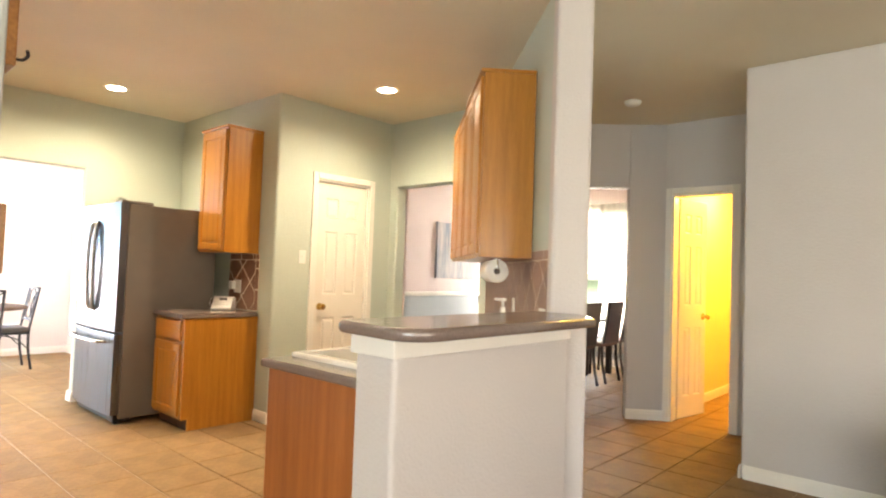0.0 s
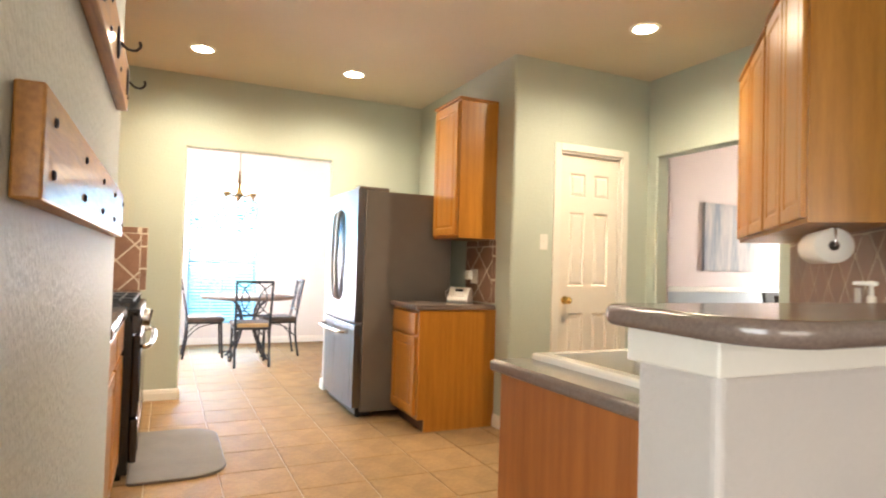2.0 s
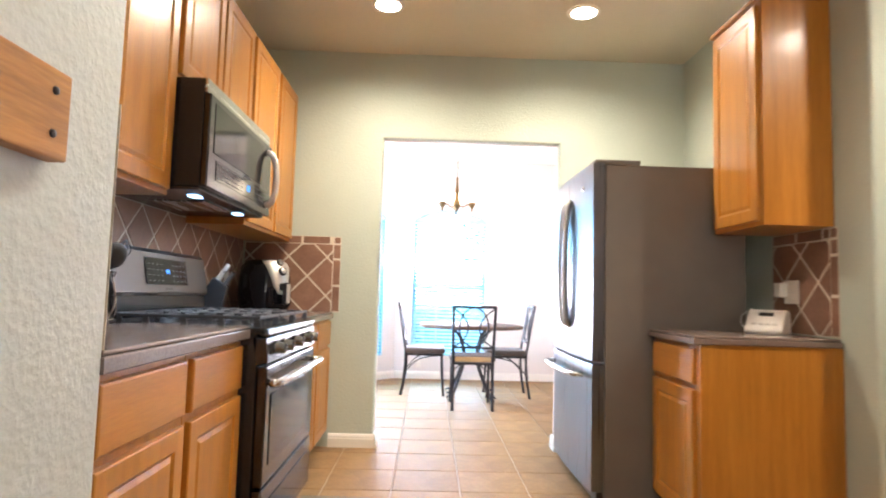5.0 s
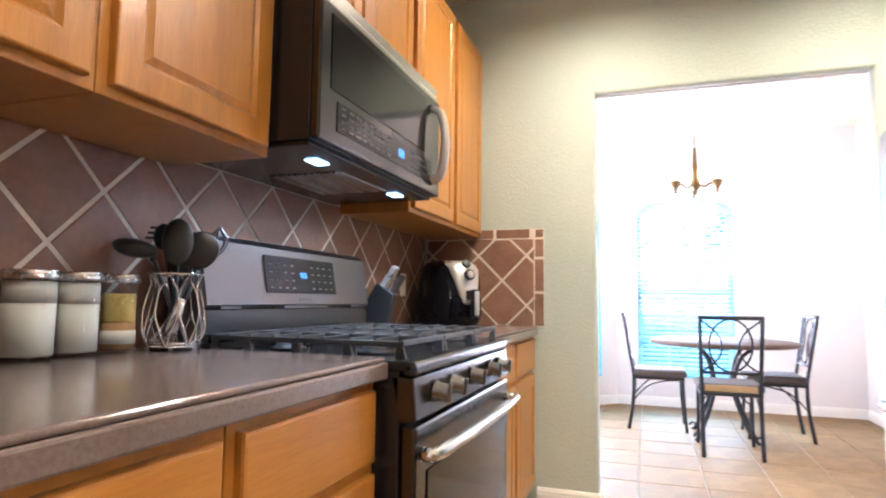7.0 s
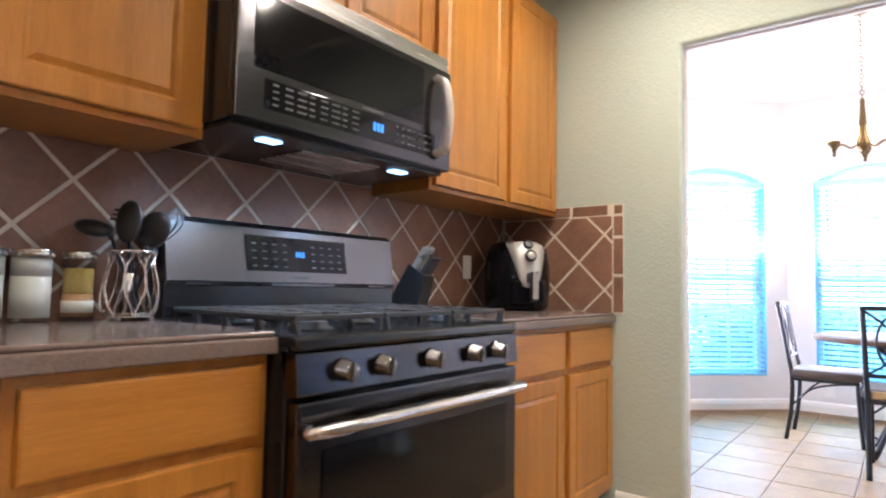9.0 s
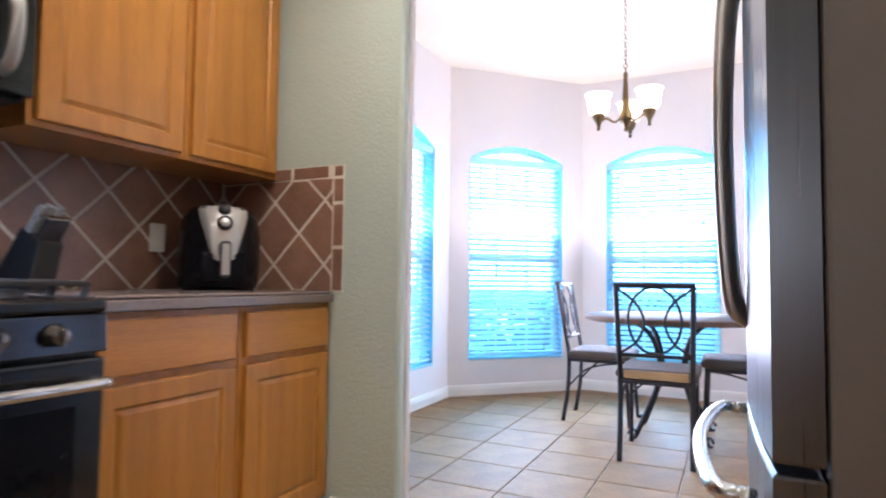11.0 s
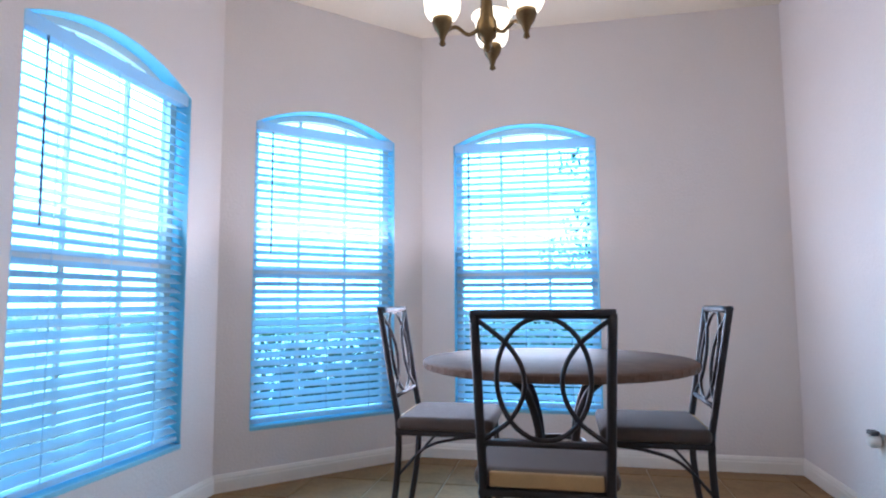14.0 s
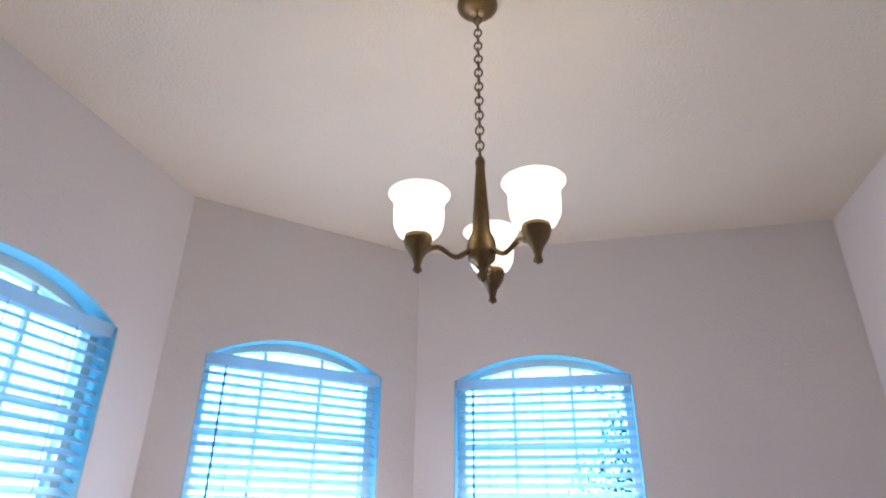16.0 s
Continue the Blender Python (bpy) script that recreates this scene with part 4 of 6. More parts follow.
# ---- appliances ----
def refrigerator():
    f = thing("refrigerator", pose(-5.195, 1.955, 0), "tall french door fridge with steel doors and grey sides", "refrigerator")
    w, d, h = 0.908, 0.75, 1.785
    part("body", box(0, w, 0.0, d, 0.04, h - 0.01, 0.008), "fridge_side", f, "grey textured metal case")

    def door(x0, x1, z0, z1, bulge=0.035):
        n = 14
        poly = [(x0, -0.004), (x1, -0.004)]
        for k in range(n + 1):
            x = x1 + (x0 - x1) * k / n
            u = (x / w - 0.5) * 2
            poly.append((x, -0.065 - bulge * (1 - u * u) * 0.6))
        return prism(poly, z0, z1, 0.006, 2)
    left = part("fridge_door", door(0.002, w / 2 - 0.003, 0.735, h), "steel", f, "curved brushed steel door")
    right = part("fridge_door", door(w / 2 + 0.003, w - 0.002, 0.735, h), "steel", f, "curved brushed steel door")
    drawer = part("freezer_drawer", door(0.002, w - 0.002, 0.075, 0.722), "steel", f, "curved brushed steel freezer front")
    for side, owner in ((-1, left), (1, right)):
        x = w / 2 + side * 0.042
        pts = curve_pts([(x, -0.080, 0.90), (x + side * 0.012, -0.112, 0.96), (x + side * 0.020, -0.125, 1.27), (x + side * 0.012, -0.112, 1.57), (x, -0.080, 1.63)], 8)
        part("door_handle", tube(pts, 0.015, 12, flat=1.5), "handle", owner, "long bowed steel handle")
    pts = curve_pts([(0.10, -0.085, 0.655), (0.14, -0.145, 0.658), (w / 2, -0.175, 0.660), (w - 0.14, -0.145, 0.658), (w - 0.10, -0.085, 0.655)], 8)
    part("drawer_handle", tube(pts, 0.014, 12), "steel_h", drawer, "bowed steel drawer handle")
    part("hinge_cover", box(w - 0.17, w - 0.004, -0.055, 0.19, h - 0.01, h + 0.018, 0.008), "fridge_side", f)
    part("hinge_cover", box(0.004, 0.17, -0.055, 0.19, h - 0.01, h + 0.018, 0.008), "fridge_side", f)
    part("base_grille", box(0.03, w - 0.03, -0.03, 0.10, 0.012, 0.07, 0.004), "plastic", f)
    part("emblem", moved(lathe([(0.016, 0), (0.016, 0.003), (0.0, 0.004)], 20), pose(w - 0.12, -0.088, 1.66, 90, 0, 10)), "chrome", f)
    for x in (0.06, w - 0.06):
        for y in (0.0, 0.65):
            part("foot", moved(lathe([(0.02, 0), (0.02, 0.03), (0.014, 0.042)], 12), pose(x, y, 0)), "plastic", f)
    return f


refrigerator()
cup = thing("drinking_glass", pose(-4.62, 2.008, 1.776), "small clear glass cup on top of the fridge", "cup")
part("bowl", lathe([(0.026, 0), (0.034, 0.075), (0.031, 0.074), (0.023, 0.006), (0.0, 0.006)], 20), "jar", cup)


def label_rows(name, owner, x0, x1, z0, z1, y, rows, cols, material="legend"):
    """Rows of small printed bars on an appliance panel."""
    bms = []
    for r in range(rows):
        for c in range(cols):
            x = x0 + (x1 - x0) * (c + 0.2) / cols
            z = z0 + (z1 - z0) * (r + 0.35) / rows
            bms.append(box(x, x + (x1 - x0) / cols * (0.45 + 0.15 * ((r * 3 + c) % 3)), y - 0.0012, y, z, z + (z1 - z0) / rows * 0.3))
    for b in bms:
        part(name, b, material, owner)


def range_stove():
    w = 0.905
    s = thing("gas_range", pose(-3.433, 0.405, 0, 0, 0, 180), "black stainless gas range with five knobs and a glass oven door", "stove")
    part("body", box(0.0, w, 0.0, 0.655, 0.03, 0.895, 0.004), "black", s, "black enamelled side panels")
    door = part("oven_door", box(0.004, w - 0.004, -0.040, -0.002, 0.335, 0.775, 0.008), "dark_steel", s)
    part("oven_window", box(0.075, w - 0.075, -0.0435, -0.0405, 0.40, 0.665, 0.001), "black_glass", door, "dark oven window")
    for k in range(6):
        part("vent_slot", box(0.30 + 0.055 * k, 0.335 + 0.055 * k, -0.0425, -0.0402, 0.742, 0.750), "black", door)
    pts = curve_pts([(0.035, -0.040, 0.712), (0.05, -0.082, 0.716), (w / 2, -0.098, 0.720), (w - 0.05, -0.082, 0.716), (w - 0.035, -0.040, 0.712)], 8)
    part("oven_handle", tube(pts, 0.015, 12), "steel_h", door, "bowed bright steel handle")
    drawer = part("warming_drawer", box(0.004, w - 0.004, -0.040, -0.002, 0.09, 0.326, 0.008), "dark_steel", s)
    part("drawer_glass", box(0.075, w - 0.075, -0.0435, -0.0405, 0.14, 0.265, 0.001), "black_glass", drawer)
    part("toe_kick", box(0.02, w - 0.02, 0.03, 0.10, 0.0, 0.085), "black", s)
    # sloping control face with knobs
    bm = bmesh.new()
    prof = [(0.0, 0.782), (-0.042, 0.788), (-0.034, 0.880), (0.02, 0.884)]
    f = bm.faces.new([bm.verts.new((0.0, y, z)) for y, z in prof])
    ext = bmesh.ops.extrude_face_region(bm, geom=[f])
    for v in [g for g in ext["geom"] if isinstance(g, bmesh.types.BMVert)]:
        v.co.x = w
    bmesh.ops.recalc_face_normals(bm, faces=bm.faces[:])
    bmesh.ops.bevel(bm, geom=bm.edges[:], offset=0.003, segments=2, affect="EDGES", profile=0.5)
    panel = part("control_face", bm, "dark_steel", s)
    for x in (0.13, 0.26, 0.452, 0.645, 0.775):
        k = merge(lathe([(0.027, 0), (0.027, 0.006), (0.0225, 0.010), (0.0215, 0.034), (0.017, 0.038), (0.0, 0.038)], 20), box(-0.005, 0.005, -0.022, 0.022, 0.030, 0.044, 0.002))
        part("knob", moved(k, pose(x, -0.037, 0.836, 95, 0, 0)), "knob", s, "brushed steel burner knob")
    top = part("cooktop", box(0.0, w, -0.030, 0.56, 0.894, 0.916, 0.006), "black", s, "glossy black cooktop")
    part("front_lip", box(0.0, w, -0.038, -0.004, 0.882, 0.9165, 0.012, 4), "black", s, "rounded glossy black front edge")
    # burners and cast iron grates
    for x, y, r in ((0.17, 0.13, 0.045), (0.17, 0.40, 0.036), (0.452, 0.265, 0.05), (0.735, 0.13, 0.05), (0.735, 0.40, 0.036)):
        part("burner", moved(lathe([(r + 0.012, 0), (r + 0.012, 0.006), (r, 0.008), (r, 0.018), (r - 0.006, 0.022), (0.0, 0.022)], 20), pose(x, y, 0.9165)), "iron", s)
    for k in range(3):
        x0, x1 = 0.02 + k * 0.29, 0.02 + k * 0.29 + 0.283
        bars = []
        for y in (0.005, 0.53):
            bars.append(box(x0, x1, y - 0.006, y + 0.006, 0.948, 0.961, 0.003))
        for x in (x0 + 0.006, x1 - 0.006):
            bars.append(box(x - 0.006, x + 0.006, 0.005, 0.53, 0.946, 0.959, 0.003))
        for y in (0.075, 0.145, 0.215, 0.285, 0.355, 0.425, 0.49):
            bars.append(box(x0 + 0.01, x1 - 0.01, y - 0.0045, y + 0.0045, 0.949, 0.963, 0.002))
        bars.append(box((x0 + x1) / 2 - 0.005, (x0 + x1) / 2 + 0.005, 0.01, 0.525, 0.949, 0.964, 0.002))
        # splayed feet under the ends of the bars
        for x, lean in ((x0 + 0.006, -1), (x1 - 0.006, 1)):
            for y in (0.010, 0.145, 0.285, 0.425, 0.525):
                foot = box(-0.006, 0.006, -0.009, 0.009, -0.030, 0.0, 0.002)
                for v in foot.verts:
                    if v.co.z < -0.015:
                        v.co.x += lean * -0.006
                        v.co.y *= 1.5
                bars.append(moved(foot, pose(x, y, 0.9475)))
        part("grate", merge(*bars), "iron", s, "black cast iron grate")
    # back guard with display
    bm = bmesh.new()
    prof = [(0.565, 0.905), (0.545, 0.918), (0.545, 1.02), (0.530, 1.035), (0.560, 1.205), (0.580, 1.222), (0.648, 1.222), (0.648, 0.905)]
    f = bm.faces.new([bm.verts.new((-0.004, y, z)) for y, z in prof])
    ext = bmesh.ops.extrude_face_region(bm, geom=[f])
    for v in [g for g in ext["geom"] if isinstance(g, bmesh.types.BMVert)]:
        v.co.x = w + 0.004
    bmesh.ops.recalc_face_normals(bm, faces=bm.faces[:])
    guard = part("back_guard", bm, "guard", s, "dark steel back guard with a display")
    tilt = Matrix.Translation((0, 0.530, 1.035)) @ pose(0, 0, 0, -10.0, 0, 0)
    panel = part("control_panel", moved(box(0.25, 0.66, -0.004, -0.001, 0.035, 0.150, 0.001), tilt), "black_glass", guard, "black glass touch panel")
    bars = []
    for c in range(10):
        for r in range(4):
            if not 4 <= c <= 5:
                bars.append(box(0.268 + c * 0.039, 0.284 + c * 0.039, -0.0052, -0.0043, 0.049 + r * 0.024, 0.053 + r * 0.024))
    for b in bars:
        part("legend", moved(b, tilt), "legend", panel)
    part("clock_digits", moved(merge(*[box(0.437 + k * 0.013, 0.446 + k * 0.013, -0.0052, -0.0043, 0.085, 0.103) for k in range(3)]), tilt), "display", panel, "glowing blue clock digits")
    part("maker_bar", moved(box(0.42, 0.49, -0.0025, -0.001, 0.012, 0.020), tilt), "legend", guard)
    part("lower_guard", box(-0.004, w + 0.004, 0.538, 0.545, 0.935, 1.022, 0.002), "black", guard)
    for x0, x1 in ((0.05, 0.13), (0.34, 0.60), (0.77, 0.85)):
        part("vent_slot", box(x0, x1, 0.531, 0.5365, 1.024, 1.030), "steel", guard)
    return s


range_stove()


def microwave():
    w = 0.865
    o = thing("microwave_oven", pose(-3.415, 0.165, 1.428, 0, 0, 180), "black stainless over-the-range microwave with lit underside", "microwave")
    part("case", box(0.0, w, 0.0, 0.425, 0.012, 0.428, 0.003), "black", o, "black painted case")
    part("top_grille", box(0.0, w, -0.012, 0.0, 0.372, 0.428, 0.003), "steel_h", o)
    door = part("door", box(0.0, w, -0.026, -0.001, 0.012, 0.371, 0.006), "dark_steel", o, "dark steel door with a black window")
    part("window", box(0.05, 0.71, -0.0285, -0.0255, 0.150, 0.345, 0.001), "black_glass", door)
    panel = part("control_strip", box(0.085, 0.775, -0.0285, -0.0255, 0.050, 0.128, 0.001), "black_glass", door)
    label_rows("legend", panel, 0.10, 0.42, 0.055, 0.125, -0.0285, 4, 8)
    label_rows("legend", panel, 0.57, 0.76, 0.055, 0.125, -0.0285, 3, 7)
    part("clock_digits", merge(*[box(0.475 + k * 0.016, 0.486 + k * 0.016, -0.0297, -0.0286, 0.078, 0.104) for k in range(3)]), "display", panel, "glowing blue clock digits")
    part("maker_bar", box(0.43, 0.52, -0.0275, -0.0258, 0.134, 0.144), "legend", door)
    pts = curve_pts([(0.775, -0.026, 0.055), (0.785, -0.062, 0.085), (0.790, -0.076, 0.19), (0.785, -0.062, 0.30), (0.775, -0.026, 0.330)], 8)
    part("handle", tube(pts, 0.013, 12, flat=1.4), "handle", door, "bowed steel door handle")
    under = part("underside", box(0.01, w - 0.01, 0.005, 0.42, 0.0, 0.012, 0.003), "black", o)
    for x in (0.13, 0.66):
        part("task_light", box(x + 0.018, x + 0.082, 0.066, 0.104, -0.0035, -0.0002), "led", under, "cool white task light")
    part("grease_filter", box(0.31, 0.62, 0.08, 0.33, -0.004, -0.0003, 0.002), "steel_h", under)
    for x in (0.18, 0.71):
        lamp("SPOT", look((-3.415 - x, 0.075, 1.418), (-3.421 - x, 0.05, 0.9)), 7.0, (0.56, 0.78, 1.0), 0.03, spot=156)
    return o


microwave()


def dishwasher():
    d = thing("dishwasher", diag(-0.735, -0.60), "stainless steel dishwasher under the diagonal countertop", "dishwasher")
    part("body", box(0.0, 0.60, 0.005, 0.57, 0.09, 0.868), "plastic", d)
    door = part("door", box(0.002, 0.598, -0.022, 0.004, 0.10, 0.866, 0.006), "steel", d)
    part("handle", tube(curve_pts([(0.05, -0.022, 0.80), (0.07, -0.06, 0.80), (0.53, -0.06, 0.80), (0.55, -0.022, 0.80)], 6), 0.011, 10), "steel_h", door)
    part("toe_kick", box(0.01, 0.59, 0.05, 0.50, 0.0, 0.089), "plastic", d)


dishwasher()


# ---- sink and faucet ----
def sink():
    s = thing("kitchen_sink", pose(-1.422, 1.61, 0.914), "white double-bowl drop-in sink set in the peninsula counter", "sink")
    w, h = 0.56, 0.80
    bm = panel_slab(w, h, 0.19, [(0.045, w - 0.10, 0.045, h / 2 - 0.02), (0.045, w - 0.10, h / 2 + 0.02, h - 0.045)], 0.165, 0.022, 0.008)
    moved(bm, Matrix(((1, 0, 0, 0), (0, 0, 1, 0), (0, -1, 0, 0.020), (0, 0, 0, 1))))
    bmesh.ops.recalc_face_normals(bm, faces=bm.faces[:])
    part("basin", bm, "porcelain", s)
    f = thing("faucet", pose(-0.90, 2.02, 0.932), "chrome high-arc kitchen faucet behind the sink", "faucet")
    part("base", lathe([(0.028, 0), (0.028, 0.008), (0.02, 0.02), (0.018, 0.06)], 18), "chrome", f)
    part("spout", tube(curve_pts([(0, 0, 0.05), (-0.01, 0, 0.12), (-0.06, 0, 0.155), (-0.15, 0, 0.125), (-0.19, 0, 0.075)], 8), 0.011, 12), "chrome", f)
    for dy in (-0.11, 0.11):
        part("handle", merge(moved(lathe([(0.024, 0), (0.024, 0.008), (0.013, 0.02), (0.012, 0.045), (0.018, 0.055), (0.0, 0.06)], 16), pose(0, dy, 0)), moved(box(-0.035, 0.035, -0.006, 0.006, 0.048, 0.058, 0.003), pose(0, dy, 0))), "chrome", f)
    d = thing("soap_dispenser", pose(-0.88, 2.42, 0.932), "white pump soap dispenser beside the sink", "soap dispenser")
    part("bottle", lathe([(0.030, 0), (0.034, 0.01), (0.034, 0.16), (0.026, 0.185), (0.012, 0.195), (0.012, 0.215)], 20), "white_plastic", d)
    part("pump", merge(lathe([(0.006, 0.21), (0.006, 0.245), (0.016, 0.246), (0.016, 0.258), (0, 0.26)], 12), box(-0.05, 0.0, -0.007, 0.007, 0.246, 0.258, 0.003)), "white_plastic", d)


sink()


# ---- dinette ----
def dining_chair(m, label):
    c = thing("dining_chair", m, label, "chair", "dinette chairs")
    # local: seat front towards -y, back at +y, floor at z 0
    for sx in (-1, 1):
        x = sx * 0.185
        pts = curve_pts([(x, 0.235, 0.0), (x, 0.200, 0.22), (x, 0.192, 0.44), (x * 1.02, 0.215, 0.60), (x * 1.06, 0.275, 0.955)], 6)
        part("back_post", tube(pts, 0.0145, 8), "wrought", c)
        pts = curve_pts([(x * 1.02, -0.215, 0.0), (x, -0.20, 0.22), (x, -0.19, 0.43)], 6)
        part("front_leg", tube(pts, 0.0125, 8), "wrought", c)
        part("side_brace", tube(curve_pts([(x, 0.20, 0.235), (x, 0.08, 0.36), (x, -0.05, 0.405), (x, -0.18, 0.42)], 6), 0.007, 6), "wrought", c)
    part("leg_brace", tube(curve_pts([(-0.18, -0.195, 0.30), (-0.08, -0.195, 0.385), (0.0, -0.195, 0.40), (0.08, -0.195, 0.385), (0.18, -0.195, 0.30)], 6), 0.007, 6), "wrought", c)
    part("seat_frame", merge(box(-0.20, 0.20, -0.205, 0.205, 0.415, 0.438, 0.006)), "wrought", c)
    seat = box(-0.215, 0.215, -0.225, 0.195, 0.439, 0.495, 0.024, 4)
    for v in seat.verts:
        if v.co.z > 0.48:
            v.co.z += 0.012 * max(0, 1 - (v.co.x / 0.21) ** 2) * max(0, 1 - (v.co.y / 0.21) ** 2)
    part("seat_cushion", seat, "cushion", c, "taupe fabric seat cushion")
    # added strip: paints the kitchen's warm light on the cushion back
    part("lit_cushion_edge", box(-0.166, 0.166, 0.185, 0.201, 0.443, 0.488, 0.005), "lit_cushion_edge", c, "tan strip added for warm kitchen light on the cushion's back edge")

    def on_back(u, z):
        k = (z - 0.60) / 0.355
        return (u, 0.215 + 0.06 * k + 0.02 * k * (k - 1), z)
    part("top_rail", tube([on_back(u, 0.955) for u in (-0.206, -0.1, 0, 0.1, 0.206)], 0.0155, 8, flat=0.8), "wrought", c)
    part("lower_rail", tube([on_back(u, 0.575) for u in (-0.188, 0, 0.188)], 0.0105, 8), "wrought", c)
    # one tall oval crossed by an inward arc on either side
    oval = [on_back(0.136 * math.cos(2 * math.pi * k / 40), 0.765 + 0.180 * math.sin(2 * math.pi * k / 40)) for k in range(40)]
    part("back_oval", tube(oval, 0.0075, 8, closed=True), "wrought", c)
    for sx in (-1, 1):
        arc = [(0.196, 0.945), (0.145, 0.905), (0.100, 0.865), (0.065, 0.81), (0.054, 0.755), (0.065, 0.70), (0.098, 0.645), (0.140, 0.610), (0.182, 0.582)]
        part("back_arc", tube(curve_pts([on_back(sx * u, z) for u, z in arc], 4), 0.0075, 8), "wrought", c)
    return c


CH = "dark iron dining chair, taupe seat"
dining_chair(pose(-6.965, 1.463, 0, 0, 0, -90), CH + ", drawn up to the table")
dining_chair(pose(-7.69, 1.00, 0, 0, 0, 180), CH + ", near the bay window")
dining_chair(pose(-7.64, 1.88, 0, 0, 0, 0), CH + ", by the plain wall")


def round_table():
    t = thing("round_table", pose(-7.47, 1.49, 0), "round dinette table with a brown stone top on curved iron legs", "table")
    r = 0.545
    part("tabletop", lathe([(0.0, 0.722), (r - 0.02, 0.722), (r, 0.728), (r, 0.752), (r - 0.008, 0.758), (0.0, 0.758)], 64), "stone", t, "brown mottled stone top")
    rim = [moved(box(r - 0.004, r + 0.0015, -0.024, 0.024, 0.730, 0.751, 0.001), pose(0, 0, 0, 0, 0, 360 * k / 60)) for k in range(60)]
    part("mosaic_rim", merge(*rim), "stone", t)
    for k in range(4):
        a = 45 + 90 * k
        pts = curve_pts([(0.30, 0, 0.0), (0.26, 0, 0.06), (0.13, 0, 0.30), (0.10, 0, 0.45), (0.16, 0, 0.62), (0.27, 0, 0.715)], 8)
        part("leg", moved(tube(pts, 0.016, 8), pose(0, 0, 0, 0, 0, a)), "wrought", t)
        part("foot_scroll", moved(tube([(0.31 + 0.028 * math.cos(q), 0, 0.030 + 0.026 * math.sin(q)) for q in [0.3 * j for j in range(19)]], 0.009, 8), pose(0, 0, 0, 0, 0, a)), "wrought", t)
    part("ring", tube([(0.11 * math.cos(0.3927 * k), 0.11 * math.sin(0.3927 * k), 0.42) for k in range(16)], 0.010, 8, closed=True), "wrought", t)


round_table()


def chandelier():
    cx, cy = -6.962, 1.282
    c = thing("chandelier", pose(cx, cy, 1.832), "antique bronze three-light chandelier with frosted bell shades, lit", "chandelier")
    part("column", moved(lathe([(0.0, 0.0), (0.010, 0.006), (0.013, 0.02), (0.008, 0.03), (0.020, 0.045), (0.034, 0.06), (0.038, 0.09), (0.034, 0.115), (0.024, 0.135), (0.020, 0.20), (0.012, 0.33), (0.014, 0.345), (0.010, 0.36), (0.0, 0.362)], 24), pose(0, 0, 0.028)), "bronze", c)
    top = CEIL - 1.832
    ring = [(0.011 * math.cos(k * 0.5236), 0, 0.016 * math.sin(k * 0.5236)) for k in range(12)]
    link = tube(ring, 0.0026, 6, closed=True)
    link_mesh = mesh_of("chain_link", link, M["bronze"])
    z, k = 0.402, 0
    while z < top - 0.03:
        o = new("chain_link", link_mesh)
        o.parent = c
        o.matrix_basis = pose(0, 0, z, 0, 0, 90 * (k % 2))
        z, k = z + 0.0255, k + 1
    part("canopy", lathe([(0.062, top - 0.002), (0.062, top - 0.012), (0.045, top - 0.03), (0.012, top - 0.04), (0.0, top - 0.04)], 28), "bronze", c)
    for a in (-60, 60, 180):
        turn = pose(0, 0, 0, 0, 0, a)
        arm = part("arm", moved(tube(curve_pts([(0.03, 0, 0.11), (0.07, 0, 0.085), (0.115, 0, 0.105), (0.15, 0, 0.085), (0.165, 0, 0.05)], 8), 0.007, 10), turn), "bronze", c)
        cup = moved(lathe([(0.0, -0.012), (0.012, -0.004), (0.008, 0.01), (0.014, 0.03), (0.030, 0.055), (0.036, 0.075), (0.034, 0.09), (0.0, 0.09)], 20), turn @ pose(0.165, 0, 0.04))
        part("candle_cup", cup, "bronze", arm)
        shade = moved(lathe([(0.031, 0.086), (0.050, 0.094), (0.060, 0.114), (0.063, 0.145), (0.062, 0.172), (0.068, 0.192), (0.078, 0.204), (0.075, 0.206), (0.065, 0.194), (0.058, 0.172), (0.059, 0.145), (0.056, 0.116), (0.046, 0.098), (0.029, 0.091)], 28, False), turn @ pose(0.165, 0, 0.04))
        part("shade", shade, "shade", arm, "frosted white glass bell shade")
        p = pose(cx, cy, 1.832) @ turn @ pose(0.165, 0, 0.18)
        lamp("POINT", p, 0.9, (1.0, 0.86, 0.64), 0.03)


chandelier()


# ---- wall racks ----
def coat_rack(z, hooks, label):
    r = thing("coat_rack", pose(-2.225, RACK_Y + 0.001, z), label, "coat rack", "wooden coat racks")
    part("board", box(0.0, 1.495, 0.0, 0.036, 0.0, 0.150, 0.004), "rack_wood", r)
    for k in range(hooks):
        x = 0.11 + k * 1.22 / (hooks - 1)
        plate = moved(lathe([(0.0, 0.0), (0.024, 0.0), (0.024, 0.004), (0.018, 0.007), (0.0, 0.008)], 20), pose(x, 0.0362, 0.078, -90, 0, 0) @ Matrix.Diagonal((1, 1.9, 1, 1)))
        h = part("hook_plate", plate, "wrought", r, "dark oval hook plate")
        part("hook", tube(curve_pts([(x, 0.043, 0.080), (x, 0.060, 0.064), (x, 0.080, 0.062), (x, 0.092, 0.075), (x, 0.090, 0.088)], 5), 0.0042, 8), "wrought", h)
    for k in range(5):
        x = 0.045 + k * 0.345
        for dz in (0.040, 0.112):
            part("screw", moved(lathe([(0.0075, 0), (0.0065, 0.004), (0.0, 0.005)], 10), pose(x, 0.036, dz, -90, 0, 0)), "wrought", r)


